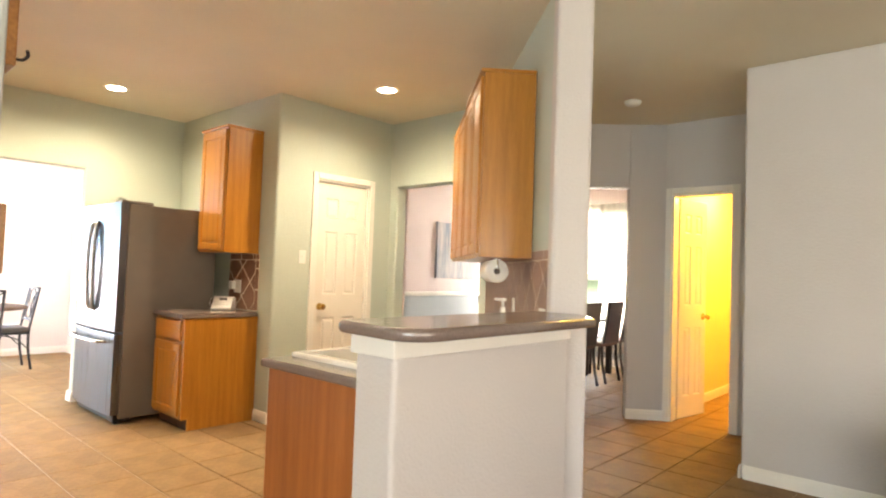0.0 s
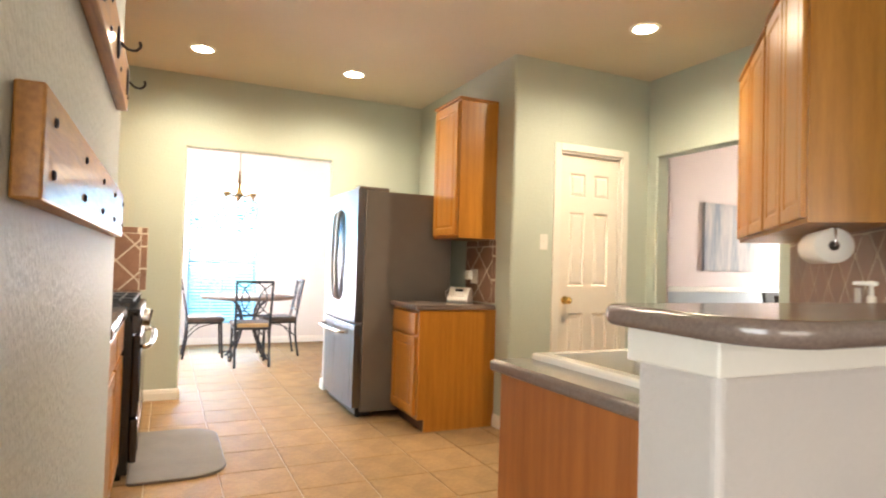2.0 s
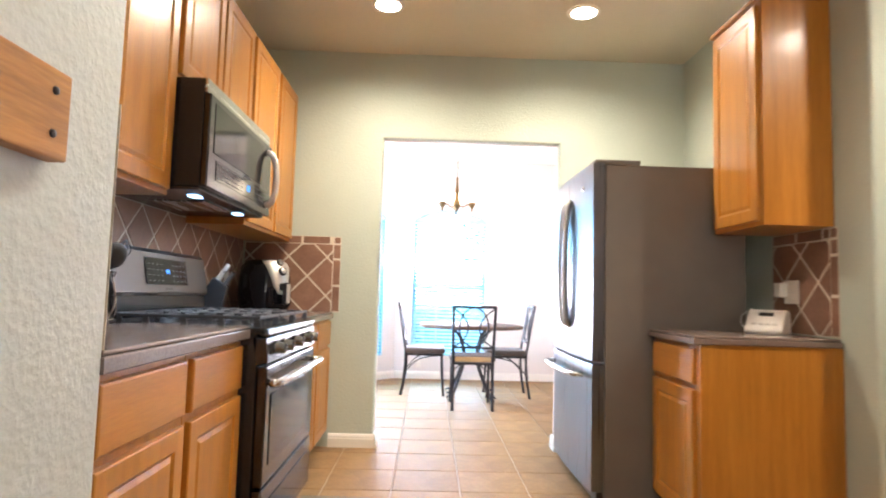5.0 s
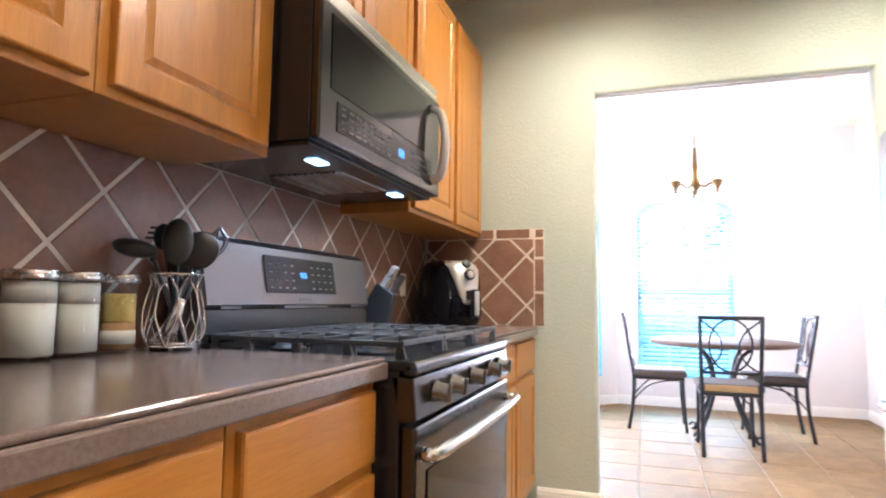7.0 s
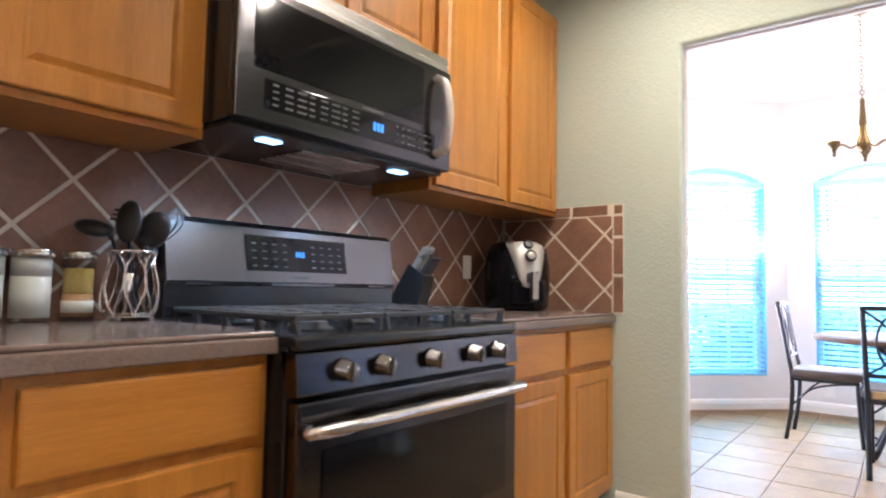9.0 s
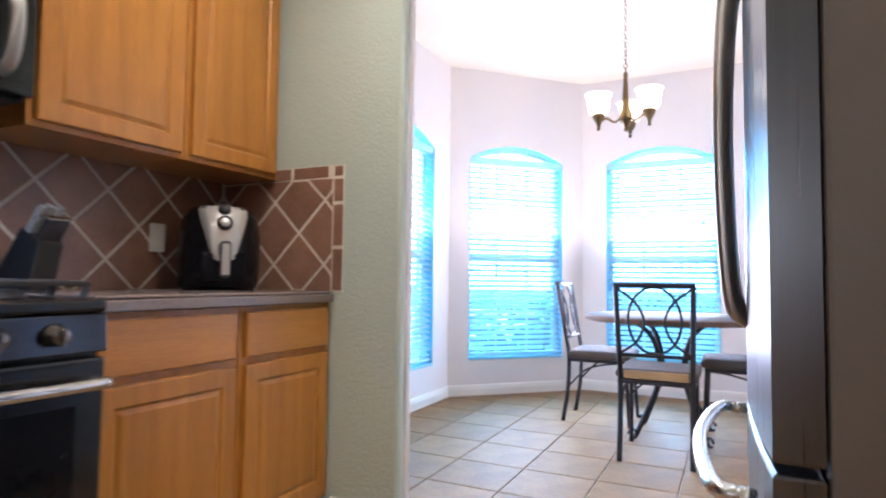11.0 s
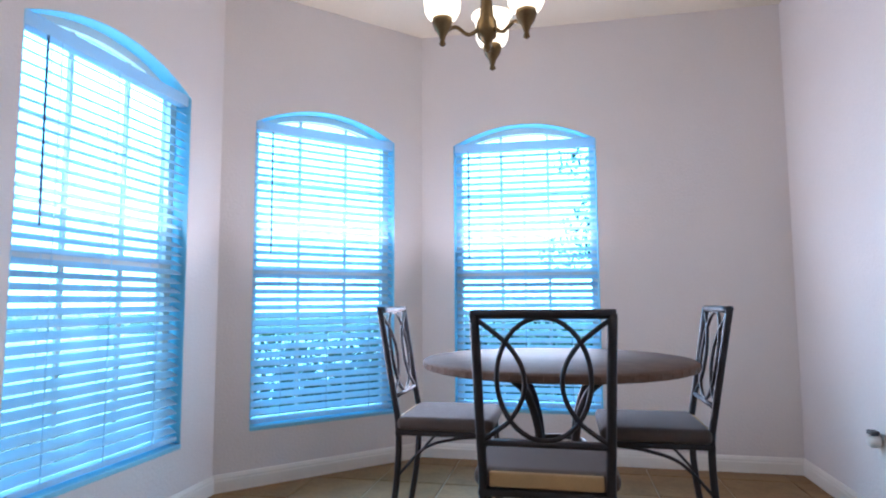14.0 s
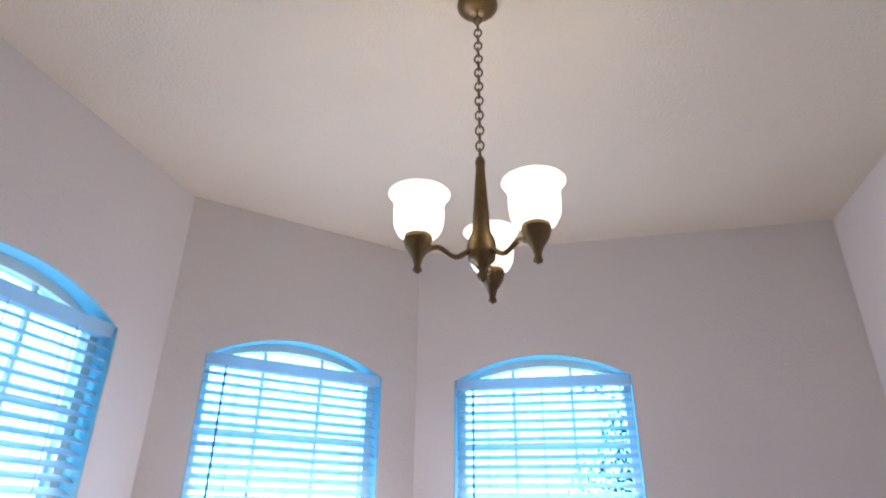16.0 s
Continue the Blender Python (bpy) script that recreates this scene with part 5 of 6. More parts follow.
coat_rack(1.267, 0, "plain rustic pine rack board with black screws")
coat_rack(1.715, 4, "rustic pine coat rack with dark iron hooks")
coat_rack(2.165, 4, "rustic pine coat rack with dark iron hooks")

# ---- floor mat ----
mat_poly = []
for sx, sy in ((1, 1), (-1, 1), (-1, -1), (1, -1)):
    for k in range(9):
        a = {(1, 1): 0, (-1, 1): 90, (-1, -1): 180, (1, -1): 270}[(sx, sy)] + k * 11.25
        r = 0.20 if sy > 0 else 0.03
        mat_poly.append((-3.84 + sx * (0.50 - r) + r * math.cos(radians(a)), 0.66 + sy * (0.255 - r) + r * math.sin(radians(a))))
tagged(solid("floor_mat", prism(mat_poly, 0.0005, 0.016, 0.006), "mat", "grey cushioned mat on the floor before the range", "floor mat", kind=""))


# ---- things on the counters ----
def canister(x, y, r, h, fill, material, label):
    c = thing("canister", pose(x, y, 0.926), label, "canister", "glass canisters")
    part("jar", lathe([(0.0, 0.0), (r - 0.004, 0.0), (r, 0.006), (r, h - 0.018), (r - 0.003, h - 0.018), (r - 0.003, 0.010), (0.0, 0.010)], 32), "jar", c, "clear glass jar")
    part("contents", lathe([(0.0, 0.0115), (r - 0.0045, 0.0115), (r - 0.0045, fill), (r * 0.5, fill + 0.008), (0.0, fill + 0.004)], 28), material, c)
    part("lid", lathe([(0.0, h - 0.019), (r + 0.001, h - 0.019), (r + 0.0015, h - 0.017), (r + 0.0015, h - 0.003), (r - 0.001, h), (0.0, h)], 32), "steel_h", c, "brushed steel lid")
    if material == "flour":
        part("dusty_band", lathe([(r - 0.0052, fill + 0.001), (r - 0.0042, fill + 0.001), (r - 0.0042, h - 0.022), (r - 0.0052, h - 0.022), (r - 0.0052, fill + 0.001)], 28, False), "flour_dust", c, "grey film of flour dust inside the glass")
    return c


canister(-3.034, -0.212, 0.050, 0.178, 0.112, "flour", "glass canister of white flour with a steel lid")
canister(-3.136, -0.212, 0.047, 0.178, 0.110, "flour", "glass canister of sugar with a steel lid")
packs = canister(-3.240, -0.208, 0.040, 0.178, 0.066, "peach", "small glass canister of packed dry goods with a steel lid")
part("upper_pack", lathe([(0.0, 0.070), (0.033, 0.070), (0.034, 0.074), (0.034, 0.130), (0.032, 0.134), (0.0, 0.134)], 24), "oats", packs, "yellow dry goods on top")
part("label_band", lathe([(0.0358, 0.022), (0.0363, 0.022), (0.0363, 0.052), (0.0358, 0.052), (0.0358, 0.022)], 24, False), "paper", packs, "pale paper label")


def utensil_holder():
    u = thing("utensil_holder", pose(-3.345, -0.150, 0.926, 0, 0, 131) @ Matrix.Scale(1.25, 4), "chrome wire utensil holder full of black kitchen tools", "utensil holder")
    belly = [(0.046, 0.010), (0.055, 0.035), (0.055, 0.070), (0.047, 0.110), (0.043, 0.128), (0.049, 0.146)]
    for r, z in (belly[0], belly[-1], (0.044, 0.016)):
        part("wire_ring", tube([(r * math.cos(0.2618 * k), r * math.sin(0.2618 * k), z) for k in range(24)], 0.0026, 6, closed=True), "chrome", u)
    for k in range(16):
        a, s = 2 * math.pi * k / 16, 0.20 * (-1) ** k
        swing = (-1, -0.2, 0.9, 0.9, 0.0, -1)
        part("wire", tube(curve_pts([(r * math.cos(a + s * q), r * math.sin(a + s * q), z) for (r, z), q in zip(belly, swing)], 4), 0.0020, 6), "chrome", u)
    for k in range(3):
        a = 2.1 * k + 0.5
        part("ball_foot", lathe([(0, 0), (0.004, 0.001), (0.0055, 0.005), (0.004, 0.009), (0, 0.010)], 10), "chrome", u).location = (0.044 * math.cos(a), 0.044 * math.sin(a), 0)
    part("base", lathe([(0, 0.009), (0.045, 0.009), (0.045, 0.012), (0, 0.012)], 20), "chrome", u)

    def tool(foot, neck, head, kind="plastic", r=0.005):
        t = part("tool", tube([foot, neck], [r, r * 0.8], 8), "plastic", u)
        part("tool_head", head, kind, t)

    def bowl(rx, ry, rz):
        b = lathe([(math.sin(math.pi * k / 10), -math.cos(math.pi * k / 10)) for k in range(11)], 18, False)
        return moved(b, Matrix.Diagonal((rx, ry, rz, 1)))
    tool((0.0, 0.01, 0.013), (0.002, -0.022, 0.172), moved(bowl(0.028, 0.008, 0.046), pose(0.002, -0.026, 0.208, -8, 0, 0)))
    tool((0.02, 0.0, 0.013), (-0.038, -0.012, 0.172), merge(moved(bowl(0.040, 0.030, 0.018), pose(-0.072, -0.018, 0.193, 0, 10, 0)), tube([(-0.038, -0.012, 0.170), (-0.045, -0.014, 0.192)], 0.006, 8)))
    prongs = [box(-0.058 + 0.004 * k, -0.030, -0.003, 0.003, 0.214 + 0.010 * k, 0.219 + 0.010 * k, 0.001) for k in range(3)]
    tool((0.015, 0.015, 0.013), (-0.024, 0.018, 0.20), merge(moved(bowl(0.018, 0.010, 0.026), pose(-0.026, 0.018, 0.220)), *[moved(p, pose(0, 0.018, 0)) for p in prongs]))
    tool((-0.02, 0.0, 0.013), (0.030, 0.004, 0.165), moved(bowl(0.034, 0.010, 0.040), pose(0.042, 0.004, 0.195, 0, 28, 0)))
    whisk = part("tool", tube([(-0.015, 0.012, 0.013), (0.040, 0.022, 0.155)], [0.005, 0.004], 8), "plastic", u, "black whisk handle")
    for k in range(8):
        q = 0.8 * k
        part("whisk_wire", tube(curve_pts([(0.040, 0.022, 0.155), (0.066 + 0.026 * math.cos(q), 0.028 + 0.026 * math.sin(q), 0.208), (0.078, 0.030, 0.246)], 5), 0.0014, 5), "steel", whisk)
    part("steel_tongs", merge(tube([(-0.016, -0.020, 0.014), (0.012, -0.036, 0.10)], 0.006, 8), tube([(0.0, -0.026, 0.014), (0.016, -0.034, 0.10)], 0.006, 8)), "chrome", u)


utensil_holder()


def knife_block():
    k = thing("knife_block", pose(-4.47, -0.175, 0.922, 0, 0, 12), "black knife block with steel-handled knives", "knife block")
    bm = bmesh.new()
    prof = [(-0.05, 0), (0.075, 0), (0.11, 0.15), (0.035, 0.20), (-0.05, 0.06)]
    f = bm.faces.new([bm.verts.new((-0.045, y, z)) for y, z in prof])
    ext = bmesh.ops.extrude_face_region(bm, geom=[f])
    for v in [g for g in ext["geom"] if isinstance(g, bmesh.types.BMVert)]:
        v.co.x = 0.045
    bmesh.ops.recalc_face_normals(bm, faces=bm.faces[:])
    bmesh.ops.bevel(bm, geom=bm.edges[:], offset=0.004, segments=2, affect="EDGES", profile=0.5)
    part("block", bm, "plastic", k)
    for c in range(4):
        part("knife_handle", moved(box(-0.008, 0.008, -0.012, 0.012, 0.0, 0.105, 0.005), pose(-0.033 + 0.022 * c, 0.050, 0.183 - 0.006 * (c % 2), -33, 0, 0)), "silver_plastic", k, "long satin steel knife handle")
    for c in range(5):
        h = part("knife_handle", moved(box(-0.006, 0.006, -0.009, 0.009, 0.0, 0.082, 0.004), pose(-0.034 + 0.017 * c, 0.090, 0.158, -33, 0, 0)), "steel", k, "short steel steak knife handle")
        part("end_cap", moved(box(-0.0065, 0.0065, -0.0095, 0.0095, 0.080, 0.088, 0.003), pose(-0.034 + 0.017 * c, 0.090, 0.158, -33, 0, 0)), "chrome", h)


knife_block()


def air_fryer():
    a = thing("air_fryer", pose(-5.155, -0.055, 0.922, 0, 0, 142) @ Matrix.Scale(1.07, 4), "black air fryer with a silver front panel and a dial", "air fryer")
    prof = [(0.130, 0.0), (0.143, 0.02), (0.150, 0.10), (0.147, 0.20), (0.136, 0.27), (0.112, 0.302), (0.090, 0.312)]
    deep = 1.12
    body = lathe([(0.0, 0.0), *prof, (0.0, 0.318)], 36)
    for v in body.verts:
        v.co.y *= deep
    part("body", body, "black_glass", a, "glossy black plastic body")

    def front(x, z, out):
        for (r0, z0), (r1, z1) in zip(prof, prof[1:]):
            if z0 <= z <= z1:
                r = r0 + (r1 - r0) * (z - z0) / (z1 - z0)
                return (x, -deep * math.sqrt(max(r * r - x * x, 0)) - out, z)
    face = bmesh.new()
    rows = [(0.104, 0.018), (0.112, 0.034), (0.130, 0.045), (0.17, 0.056), (0.22, 0.070), (0.268, 0.083), (0.296, 0.086), (0.309, 0.078)]
    sheets = []
    for out in (0.006, -0.004):
        sheets.append([[face.verts.new(front(u * hw, z, out)) for u in (-1, -0.66, -0.33, 0, 0.33, 0.66, 1)] for z, hw in rows])
    for g in sheets:
        for p, q in zip(g, g[1:]):
            for i in range(6):
                face.faces.new((p[i], p[i + 1], q[i + 1], q[i]))
    f, b = sheets
    rim_f = f[0] + [r[-1] for r in f[1:]] + f[-1][-2::-1] + [r[0] for r in f[-2:0:-1]]
    rim_b = b[0] + [r[-1] for r in b[1:]] + b[-1][-2::-1] + [r[0] for r in b[-2:0:-1]]
    for i in range(len(rim_f)):
        k = (i + 1) % len(rim_f)
        face.faces.new((rim_f[i], rim_f[k], rim_b[k], rim_b[i]))
    bmesh.ops.recalc_face_normals(face, faces=face.faces[:])
    for q in face.faces:
        q.smooth = True
    panel = part("front_panel", face, "silver_plastic", a, "silver front panel")
    for z, y, r, tilt in ((0.242, -0.166, 0.027, 80), (0.292, -0.140, 0.022, 55)):
        dial = part("dial", moved(lathe([(r, 0), (r, 0.010), (r * 0.8, 0.014), (0, 0.014)], 20), pose(0, y, z, tilt, 0, 0)), "plastic", panel)
    part("dial_cap", moved(lathe([(0.017, 0.0142), (0.016, 0.018), (0, 0.018)], 20), pose(0, -0.166, 0.242, 80, 0, 0)), "silver_plastic", panel)
    part("basket", moved(box(-0.085, 0.085, -0.168, -0.06, 0.022, 0.150, 0.025, 3), pose(0, 0, 0)), "black_glass", a)
    part("basket_handle", merge(box(-0.018, 0.018, -0.225, -0.16, 0.125, 0.170, 0.008), box(-0.018, 0.018, -0.230, -0.198, 0.045, 0.175, 0.010)), "plastic", a, "black basket handle with a silver inlay")
    part("handle_inlay", box(-0.013, 0.013, -0.2335, -0.2305, 0.055, 0.165, 0.0008), "silver_plastic", a, "silver handle inlay")


air_fryer()


def telephone():
    t = thing("telephone_base", pose(-4.075, 2.695, 0.914, 0, 0, 46), "white answering phone base with a sloping face and cord", "telephone")
    bm = bmesh.new()
    prof = [(-0.085, 0), (0.07, 0), (0.055, 0.105), (0.02, 0.118), (-0.02, 0.108), (-0.095, 0.026), (-0.097, 0.012)]
    f = bm.faces.new([bm.verts.new((-0.085, y, z)) for y, z in prof])
    ext = bmesh.ops.extrude_face_region(bm, geom=[f])
    for v in [g for g in ext["geom"] if isinstance(g, bmesh.types.BMVert)]:
        v.co.x = 0.085
    bmesh.ops.recalc_face_normals(bm, faces=bm.faces[:])
    bmesh.ops.bevel(bm, geom=bm.edges[:], offset=0.009, segments=3, affect="EDGES", profile=0.5)
    part("base", bm, "white_plastic", t)
    slope = pose(0.0, -0.0575, 0.0675, 47.5, 0, 0)
    part("screen", moved(box(-0.032, 0.032, 0.026, 0.046, -0.002, 0.0025), slope), "plastic", t, "small dark display")
    for x in (-0.045, -0.015, 0.015, 0.045):
        part("button", moved(box(x - 0.010, x + 0.010, -0.030, -0.020, -0.002, 0.003, 0.001), slope), "silver_plastic", t)
    part("cord", tube(curve_pts([(-0.08, 0.05, 0.03), (-0.125, 0.03, 0.03), (-0.135, 0.05, 0.08), (-0.10, 0.10, 0.12)], 8), 0.0025, 6), "white_plastic", t)
    a = thing("plug_adapter", pose(-4.155, YF - 0.017, 1.130), "white plug-in power adapter in the tiled wall outlet", "power adapter")
    part("housing", box(-0.030, 0.030, -0.042, 0.0, -0.036, 0.036, 0.006), "white_plastic", a)


telephone()


def wall_plate(m, gangs, label, kind="outlet"):
    p = thing("wall_switch" if kind == "switch" else "wall_outlet", m, label, kind, "wall plates")
    w = 0.035 + 0.023 * (gangs - 1)
    part("plate", box(-w, w, -0.006, 0, -0.058, 0.058, 0.003), "white_plastic", p)
    for g in range(gangs):
        x = (g - (gangs - 1) / 2) * 0.046
        if kind == "switch":
            part("toggle", box(x - 0.005, x + 0.005, -0.016, -0.0062, -0.004, 0.016, 0.002), "white_plastic", p)
        else:
            for z in (-0.022, 0.022):
                part("socket", box(x - 0.017, x + 0.017, -0.0085, -0.0062, z - 0.014, z + 0.014, 0.001), "trim", p)


wall_plate(pose(XP + 0.001, 3.125, 1.40, 0, 0, 90), 1, "white light switch plate on the sage wall", "switch")
wall_plate(pose(-5.02, YS + 0.0105, 1.13, 0, 0, 180), 1, "white outlet plate on the brown tiles")
wall_plate(pose(-4.105, YF - 0.0105, 1.12), 2, "white double outlet plate on the brown tiles")
wall_plate(pose(XW + 0.001, 0.92, 0.185, 0, 0, 90), 1, "white outlet low on the nook wall")
wall_plate(pose(-7.88, YF + 0.003, 0.36), 1, "white outlet low on the plain nook wall")
freshener = thing("plug_in_freshener", pose(-7.88, YF - 0.0055, 0.385), "white round plug-in freshener with a dark cap in the low outlet", "air freshener")
part("body", moved(lathe([(0.0, 0.0), (0.022, 0.0), (0.028, 0.010), (0.028, 0.034), (0.020, 0.046), (0.0, 0.048)], 24), pose(0, 0, 0, 90, 0, 0)), "white_plastic", freshener)
part("cap", box(-0.022, 0.022, -0.042, -0.006, 0.026, 0.046, 0.006, 3), "legend", freshener, "dark grey cap")
wall_plate(pose(-0.529, 1.90, 0.36, 0, 0, 90), 1, "white outlet low on the peninsula wall")
wall_plate(diag(0.30, -0.0105, 1.08), 2, "white double outlet plate on the brown tiles")
wall_plate(diag(-0.45, -0.0105, 1.10), 1, "beige outlet plate on the brown tiles")


def paper_towel():
    p = thing("paper_towel_holder", diag(-0.18, -0.17, 1.398), "white paper towel roll on a chrome holder under the cabinet", "paper towel")
    part("holder", merge(box(-0.02, 0.012, -0.02, 0.02, -0.006, 0.0, 0.002), tube(curve_pts([(0.0, 0, -0.004), (0.012, 0, -0.03), (0.012, 0, -0.070), (-0.01, 0, -0.074), (-0.30, 0, -0.074)], 6), 0.005, 8)), "chrome", p)
    roll = moved(lathe([(0.020, 0.0), (0.067, 0.0), (0.069, 0.003), (0.069, 0.275), (0.067, 0.278), (0.020, 0.278), (0.020, 0.0)], 36, False), pose(-0.005, 0, -0.074, 0, -90, 0))
    part("roll", roll, "paper", p, "white paper roll")
    part("core", moved(lathe([(0.018, 0.001), (0.0195, 0.001), (0.0195, 0.277), (0.018, 0.277), (0.018, 0.001)], 24, False), pose(-0.005, 0, -0.074, 0, -90, 0)), "fence", p)


paper_towel()


# ---- dining room ----
def dining_set():
    t = thing("dining_table", pose(-3.35, 7.0, 0), "dark wood dining table in the dining room", "table")
    part("tabletop", box(-0.50, 0.50, -0.85, 0.85, 0.72, 0.76, 0.006), "dark_wood", t)
    for x in (-0.42, 0.42):
        for y in (-0.77, 0.77):
            part("leg", box(x - 0.035, x + 0.035, y - 0.035, y + 0.035, 0, 0.7195, 0.004), "dark_wood", t)

    def high_chair(m):
        c = thing("tall_chair", m, "tall espresso chair with a padded dark back", "chair", "dining room chairs")
        for x in (-0.19, 0.19):
            part("leg", tube(curve_pts([(x, 0.26, 0), (x, 0.21, 0.25), (x, 0.20, 0.46)], 4), 0.019, 6), "dark_wood", c)
            part("leg", tube([(x, -0.20, 0), (x, -0.19, 0.45)], 0.019, 6), "dark_wood", c)
        part("seat", box(-0.22, 0.22, -0.22, 0.22, 0.45, 0.51, 0.02, 3), "leather", c)
        part("backrest", moved(box(-0.20, 0.20, -0.02, 0.02, 0.0, 0.53, 0.012, 3), pose(0, 0.215, 0.49, -8, 0, 0)), "dark_wood", c)
        return c
    first = high_chair(pose(-2.83, 6.55, 0, 0, 0, -90))
    for m in (pose(-2.83, 7.15, 0, 0, 0, -90), pose(-2.92, 7.75, 0, 0, 0, -80), pose(-3.88, 6.6, 0, 0, 0, 90), pose(-3.88, 7.3, 0, 0, 0, 90), pose(-3.35, 6.02, 0, 0, 0, 180)):
        copy_thing(first, m)


dining_set()
art = thing("wall_painting", pose(-4.699, 6.38, 1.62, 0, 0, 90), "abstract grey and rust canvas on the blush wall", "painting")
part("canvas", box(-0.30, 0.62, -0.034, 0, -0.39, 0.385, 0.003), "canvas", art)
solid("trim_chair_rail", box(-4.698, -4.672, 4.41, 8.49, 0.985, 1.045, 0.008), "trim", "white chair rail on the dining wall", "trim")
solid("trim_picture_rail", box(-4.69, -3.58, 4.401, 4.42, 0.985, 1.045, 0.006), "trim", "white chair rail on the dining wall", "trim")
win4 = tagged(new("window_4"), "tall white dining room window", "window", kind="structure")
win4.matrix_world = pose(-3.70, 8.5, 0)
part("window_frame", merge(box(-0.75, -0.70, 0.04, 0.10, 0.45, 2.30), box(0.70, 0.75, 0.04, 0.10, 0.45, 2.30), box(-0.70, 0.70, 0.04, 0.10, 2.25, 2.30), box(-0.70, 0.70, 0.04, 0.10, 0.45, 0.50), box(-0.70, 0.70, 0.05, 0.09, 1.36, 1.41)), "trim", win4)
part("pane", box(-0.70, 0.70, 0.068, 0.072, 0.50, 2.25), "clear_pane", win4)


def curtain(x0, x1, z0, z1, name, label, folds, scallop=0.0):
    bm = bmesh.new()
    n, rows = folds * 6, 10
    vs = []
    for r in range(rows + 1):
        row = []
        for k in range(n + 1):
            u = k / n
            x = x0 + (x1 - x0) * u
            y = 8.44 + 0.03 * math.sin(u * folds * 2 * math.pi) * (0.4 + 0.6 * r / rows)
            drop = z1 - (z1 - z0 + scallop * math.sin(u * math.pi * 3) ** 2) * r / rows
            row.append(bm.verts.new((x, y, drop)))
        vs.append(row)
    for a, b in zip(vs, vs[1:]):
        for k in range(n):
            f = bm.faces.new((a[k], a[k + 1], b[k + 1], b[k]))
            f.smooth = True
    c = tagged(new(name), label, "curtain", "dining curtains")
    c.location = (0, 0, 0)
    p = part("cloth", bm, "sheer", c)
    p.modifiers.new("thickness", "SOLIDIFY").thickness = 0.002
    return c


curtain(-4.5, -3.95, 0.20, 2.42, "curtain", "white gathered sheer curtain at the dining window", 7)
curtain(-3.45, -2.9, 0.20, 2.42, "curtain", "white gathered sheer curtain at the dining window", 7)
curtain(-4.5, -2.9, 2.15, 2.45, "valance", "white scalloped valance over the dining window", 14, 0.18)

# ---- hall and bathroom ----
sd = thing("smoke_detector", pose(-1.30, 4.75, CEIL), "round white smoke detector on the ceiling", "smoke detector")
part("housing", lathe([(0.0, -0.038), (0.045, -0.036), (0.062, -0.022), (0.068, 0.0)], 28), "white_plastic", sd)
wall_plate(pose(-0.401, 7.1, 0.35, 0, 0, 90), 1, "brown outlet plate on the cream wall")
hook_board = thing("toilet_brush", pose(-1.05, 7.70, 0.0), "dark slim toilet brush stand on the bathroom floor", "brush")
part("holder", lathe([(0.045, 0), (0.05, 0.02), (0.04, 0.20), (0.025, 0.22), (0.008, 0.24), (0.008, 0.40), (0.014, 0.42), (0.0, 0.43)], 18), "bronze", hook_board)

# ---- family room things ----
arm = thing("armchair", pose(1.02, 3.86, 0, 0, 0, 180), "brown leather armchair by the family room wall", "armchair")
part("base", box(-0.42, 0.42, -0.40, 0.40, 0.0, 0.40, 0.04, 3), "leather", arm)
part("back_cushion", moved(box(-0.30, 0.30, 0.18, 0.42, 0.40, 0.86, 0.07, 4), pose(0, 0, 0)), "leather", arm)
part("seat_cushion", box(-0.27, 0.27, -0.41, 0.17, 0.401, 0.50, 0.04, 4), "leather", arm)
for x in (-0.36, 0.36):
    part("armrest", box(x - 0.09, x + 0.09, -0.42, 0.40, 0.38, 0.60, 0.06, 4), "leather", arm)
couch = thing("sofa", pose(3.2, 0.6, 0, 0, 0, 90), "grey upholstered sofa seen from behind", "sofa")
part("base", box(-1.0, 1.0, -0.42, 0.42, 0.0, 0.42, 0.04, 3), "sofa", couch)
part("backrest", box(-1.0, 1.0, 0.22, 0.44, 0.40, 0.86, 0.08, 4), "sofa", couch)
for x in (-0.66, 0.0, 0.66):
    part("seat_cushion", box(x - 0.32, x + 0.32, -0.42, 0.20, 0.421, 0.54, 0.05, 4), "sofa", couch)
for x in (-1.08, 1.08):
    part("armrest", box(x - 0.11, x + 0.11, -0.42, 0.44, 0.0, 0.62, 0.06, 4), "sofa", couch)
win6 = tagged(new("window_6"), "wide family room window in a plain wall", "window", kind="structure")
win6.matrix_world = pose(2.4, -4.0, 0, 0, 0, 180)
for x in (-1.8, -0.04, 1.72):
    part("mullion", box(x, x + 0.08, 0.03, 0.08, 0.75, 2.25), "trim", win6)
part("pane", box(-1.72, 1.72, 0.054, 0.058, 0.75, 2.25), "clear_pane", win6)
win5 = tagged(new("window_5"), "wide three-part family room window", "window", kind="structure")
win5.matrix_world = pose(6.0, 0, 0, 0, 0, -90)
for k in range(4):
    x = -2.6 + k * 5.12 / 3
    part("mullion", box(x, x + 0.08, 0.03, 0.09, 0.75, 2.25), "trim", win5)
for z in (0.75, 2.17):
    part("rail", box(-2.52, 2.52, 0.035, 0.085, z, z + 0.08), "trim", win5)
for k in range(3):
    x = -2.52 + k * 5.12 / 3
    part("pane", box(x, x + 5.12 / 3 - 0.08, 0.058, 0.062, 0.83, 2.17), "clear_pane", win5)


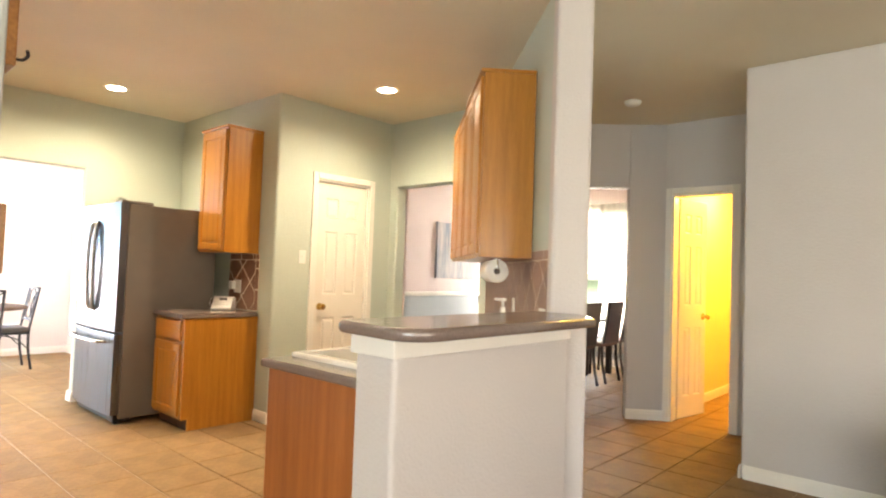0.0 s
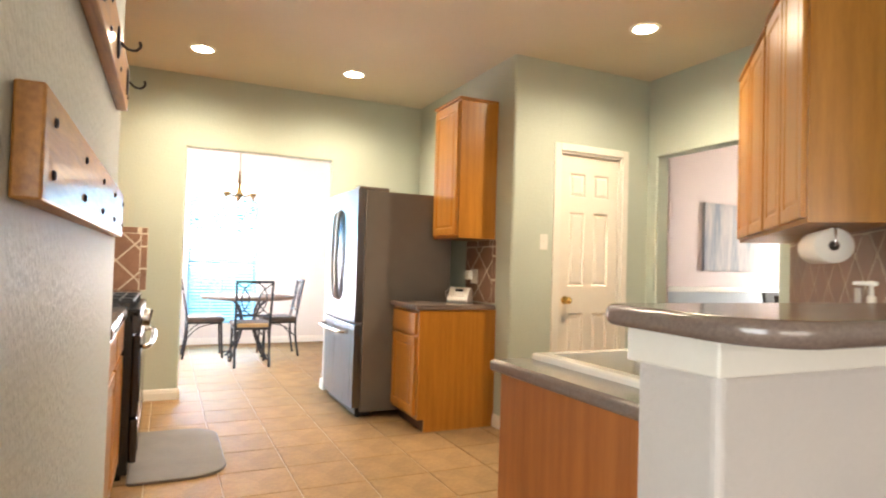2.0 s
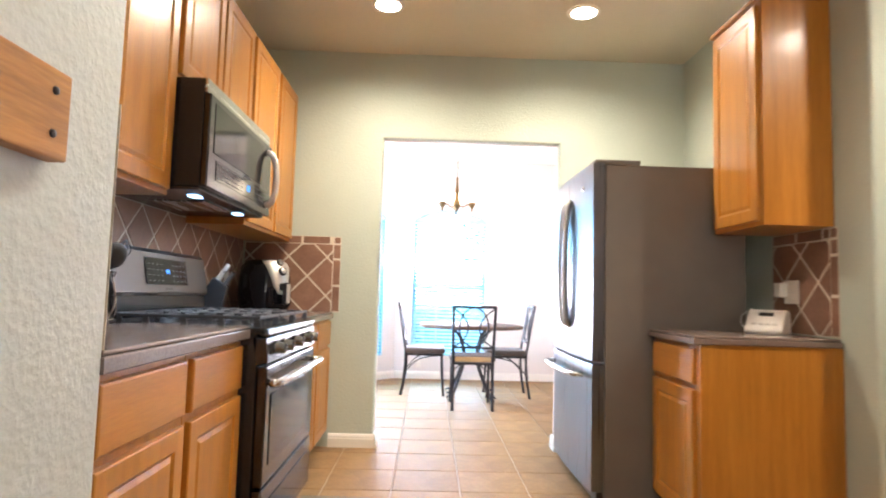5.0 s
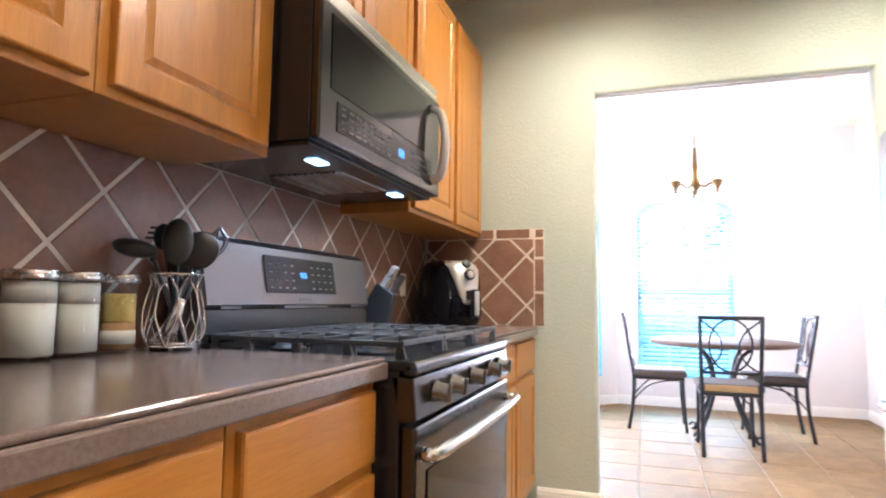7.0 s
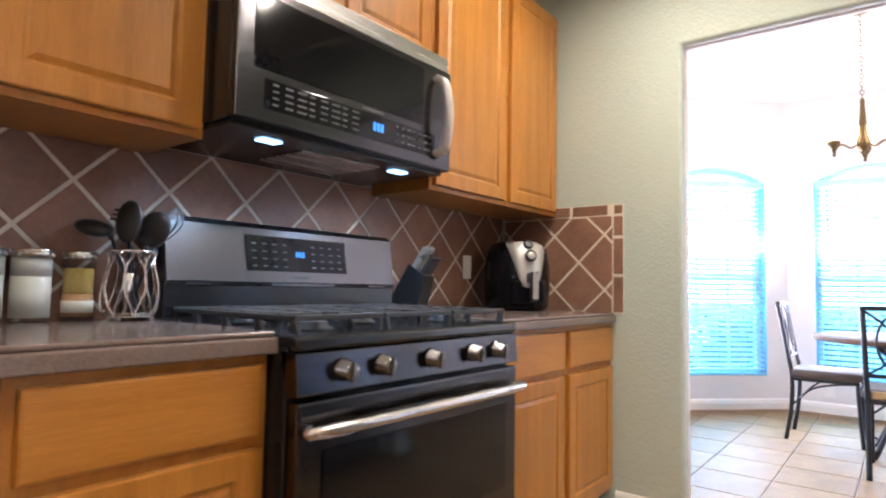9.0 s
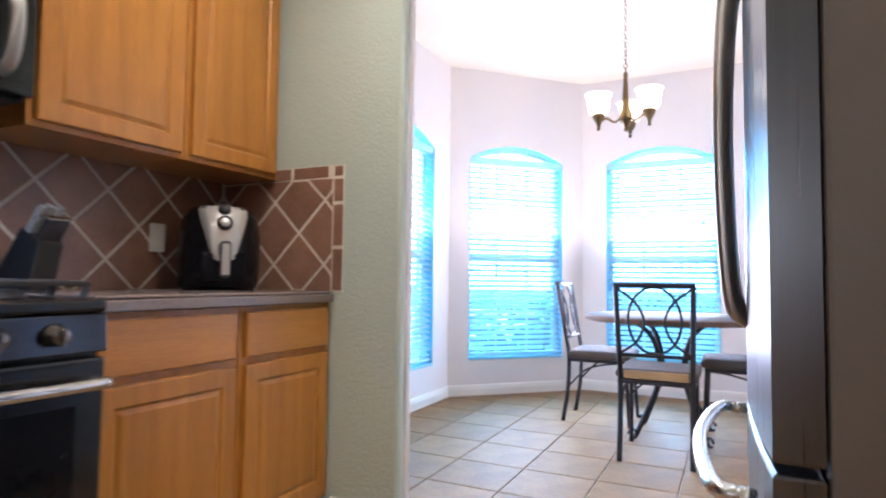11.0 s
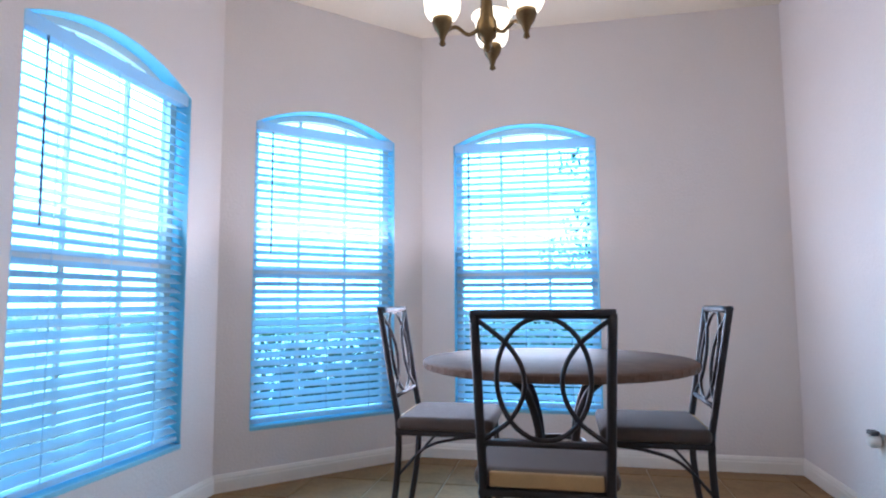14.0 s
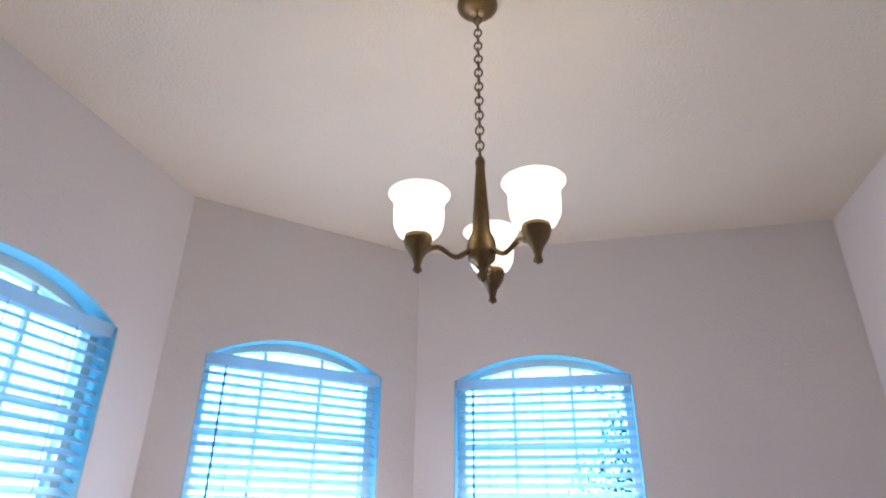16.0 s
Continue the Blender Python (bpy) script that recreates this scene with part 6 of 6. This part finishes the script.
# ---- small stand with a wire basket in the nook ----
def basket_stand():
    s = thing("wire_basket_stand", pose(-6.02, -0.105, 0), "dark small stand holding a black wire basket", "stand")
    part("shelf", box(-0.20, 0.20, -0.16, 0.16, 0.505, 0.535, 0.006), "dark_wood", s)
    for x in (-0.17, 0.17):
        for y in (-0.13, 0.13):
            part("leg", box(x - 0.018, x + 0.018, y - 0.018, y + 0.018, 0, 0.5045, 0.003), "dark_wood", s)
    b = thing("wire_basket", pose(-6.02, -0.105, 0.536), "black wire basket with slanting rim on a stand", "basket")
    for k, (z, gx, gy) in enumerate(((0.005, 0.16, 0.11), (0.09, 0.18, 0.125), (0.20, 0.20, 0.14))):
        loop = [(gx, gy, z), (-gx, gy, z), (-gx, -gy, z), (gx, -gy, z)]
        part("rim_wire", tube([Vector(p) for p in loop], 0.004 if k == 2 else 0.0025, 6, closed=True), "wrought", b)
    for k in range(9):
        u = -1 + 2 * k / 8
        for sy in (-1, 1):
            part("wire", tube([(u * 0.16, sy * 0.11, 0.005), (u * 0.20, sy * 0.14, 0.20)], 0.0018, 5), "wrought", b)
    for k in range(7):
        u = -1 + 2 * k / 6
        for sx in (-1, 1):
            part("wire", tube([(sx * 0.16, u * 0.11, 0.005), (sx * 0.20, u * 0.14, 0.20)], 0.0018, 5), "wrought", b)


basket_stand()

# oven mitt and towel on the tiled end wall, blender in the corner
mitt = thing("oven_mitt", pose(-2.468, 0.17, 1.10, 0, 0, -90), "charcoal quilted oven mitt hanging on the tiles", "oven mitt")
part("glove", moved(box(-0.075, 0.075, -0.035, -0.004, 0.0, 0.26, 0.014, 3), pose(0, 0, 0, 0, 8, 0)), "glove", mitt)
part("thumb", moved(box(-0.03, 0.03, -0.032, -0.006, 0.0, 0.12, 0.012, 3), pose(-0.07, 0, 0.04, 0, -30, 0)), "glove", mitt)
pad = thing("pot_holder", pose(-2.468, -0.03, 1.06, 0, 0, -90), "black pot holder with pale stripes hanging on the tiles", "pot holder")
part("cloth", box(-0.08, 0.08, -0.022, -0.004, 0.0, 0.19, 0.008, 3), "glove", pad)
for z in (0.03, 0.07, 0.11):
    part("stripe", box(-0.078, 0.078, -0.0235, -0.0215, z, z + 0.006), "paper", pad)

# ---- outside ----
def leaf_clump(rnd, centre, size, count, leaf):
    verts, faces = [], []
    for _ in range(count):
        d = Vector((rnd.gauss(0, 1), rnd.gauss(0, 1), rnd.gauss(0, 1))).normalized() * (rnd.random() ** 0.4)
        p = centre + Vector((d.x * size[0], d.y * size[1], d.z * size[2]))
        u = Vector((rnd.gauss(0, 1), rnd.gauss(0, 1), rnd.gauss(0, 1))).normalized() * leaf
        v = u.orthogonal().normalized() * leaf * 0.55
        k = len(verts)
        verts += [p - u, p + v * 0.9, p + u, p - v * 0.9]
        faces.append((k, k + 1, k + 2, k + 3))
    return verts, faces


def tree(x, y, h, spread, seed):
    rnd = random.Random(seed)
    t = thing("tree", pose(x, y, -0.16), "leafy green garden tree beyond the windows", "tree", "garden trees")
    part("trunk", tube(curve_pts([(0, 0, 0), (0.08, 0.03, h * 0.25), (0.0, 0.1, h * 0.5), (0.05, 0.05, h * 0.8)], 5), [0.09 - 0.06 * k / 15 for k in range(16)], 8), "bark", t)
    verts, faces = [], []
    for k in range(16):
        a, r, z = rnd.random() * 6.28, spread * rnd.random() ** 0.6, h * (0.45 + 0.5 * rnd.random())
        c = Vector((r * math.cos(a), r * math.sin(a), z))
        part("limb", tube([(0, 0.05, h * 0.4), tuple(c * 0.6 + Vector((0, 0, h * 0.2))), tuple(c)], [0.05, 0.03, 0.01], 6), "bark", t)
        v, f = leaf_clump(rnd, c, (0.8, 0.8, 0.6), 260, 0.06)
        n = len(verts)
        verts += v
        faces += [tuple(n + q for q in p) for p in f]
    me = bpy.data.meshes.new("crown")
    me.from_pydata(verts, [], faces)
    me.materials.append(M["leaf"])
    ob = new("crown", me)
    ob.parent = t


def hedge(x, y, w, rz, seed):
    rnd = random.Random(seed)
    verts, faces = [], []
    n = int(w / 0.35)
    for k in range(n):
        c = Vector((-w / 2 + w * (k + 0.5) / n, rnd.uniform(-0.1, 0.1), 0.42 + rnd.uniform(-0.08, 0.12)))
        v, f = leaf_clump(rnd, c, (0.36, 0.36, 0.52), 420, 0.045)
        b = len(verts)
        verts += v
        faces += [tuple(b + q for q in p) for p in f]
    h = thing("hedge", pose(x, y, -0.16, 0, 0, rz), "clipped green shrub hedge outside the bay windows", "hedge", "garden hedges")
    me = bpy.data.meshes.new("foliage")
    me.from_pydata(verts, [], faces)
    me.materials.append(M["leaf"])
    ob = new("foliage", me)
    ob.parent = h


hedge(-9.95, -0.25, 2.5, -52, 3)
hedge(-10.7, 1.4, 3.6, 90, 5)
for k, (x, y, h, s) in enumerate(((-16.8, 2.9, 4.6, 1.8),)):
    tree(x, y, h, s, 20 + k)


def backdrop():
    """A plain hazy bright sky low over the horizon, far beyond the garden."""
    bm = bmesh.new()
    n = 24
    lo, hi = [], []
    for k in range(n + 1):
        a = radians(128 + 132 * k / n)
        lo.append(bm.verts.new((-5 + 70 * math.cos(a), 70 * math.sin(a), -0.5)))
        hi.append(bm.verts.new((-5 + 70 * math.cos(a), 70 * math.sin(a), 120)))
    for k in range(n):
        bm.faces.new((lo[k], lo[k + 1], hi[k + 1], hi[k]))
    solid("backdrop", bm, "haze", "bright hazy sky at the horizon", "backdrop")


backdrop()

floor_tiles()
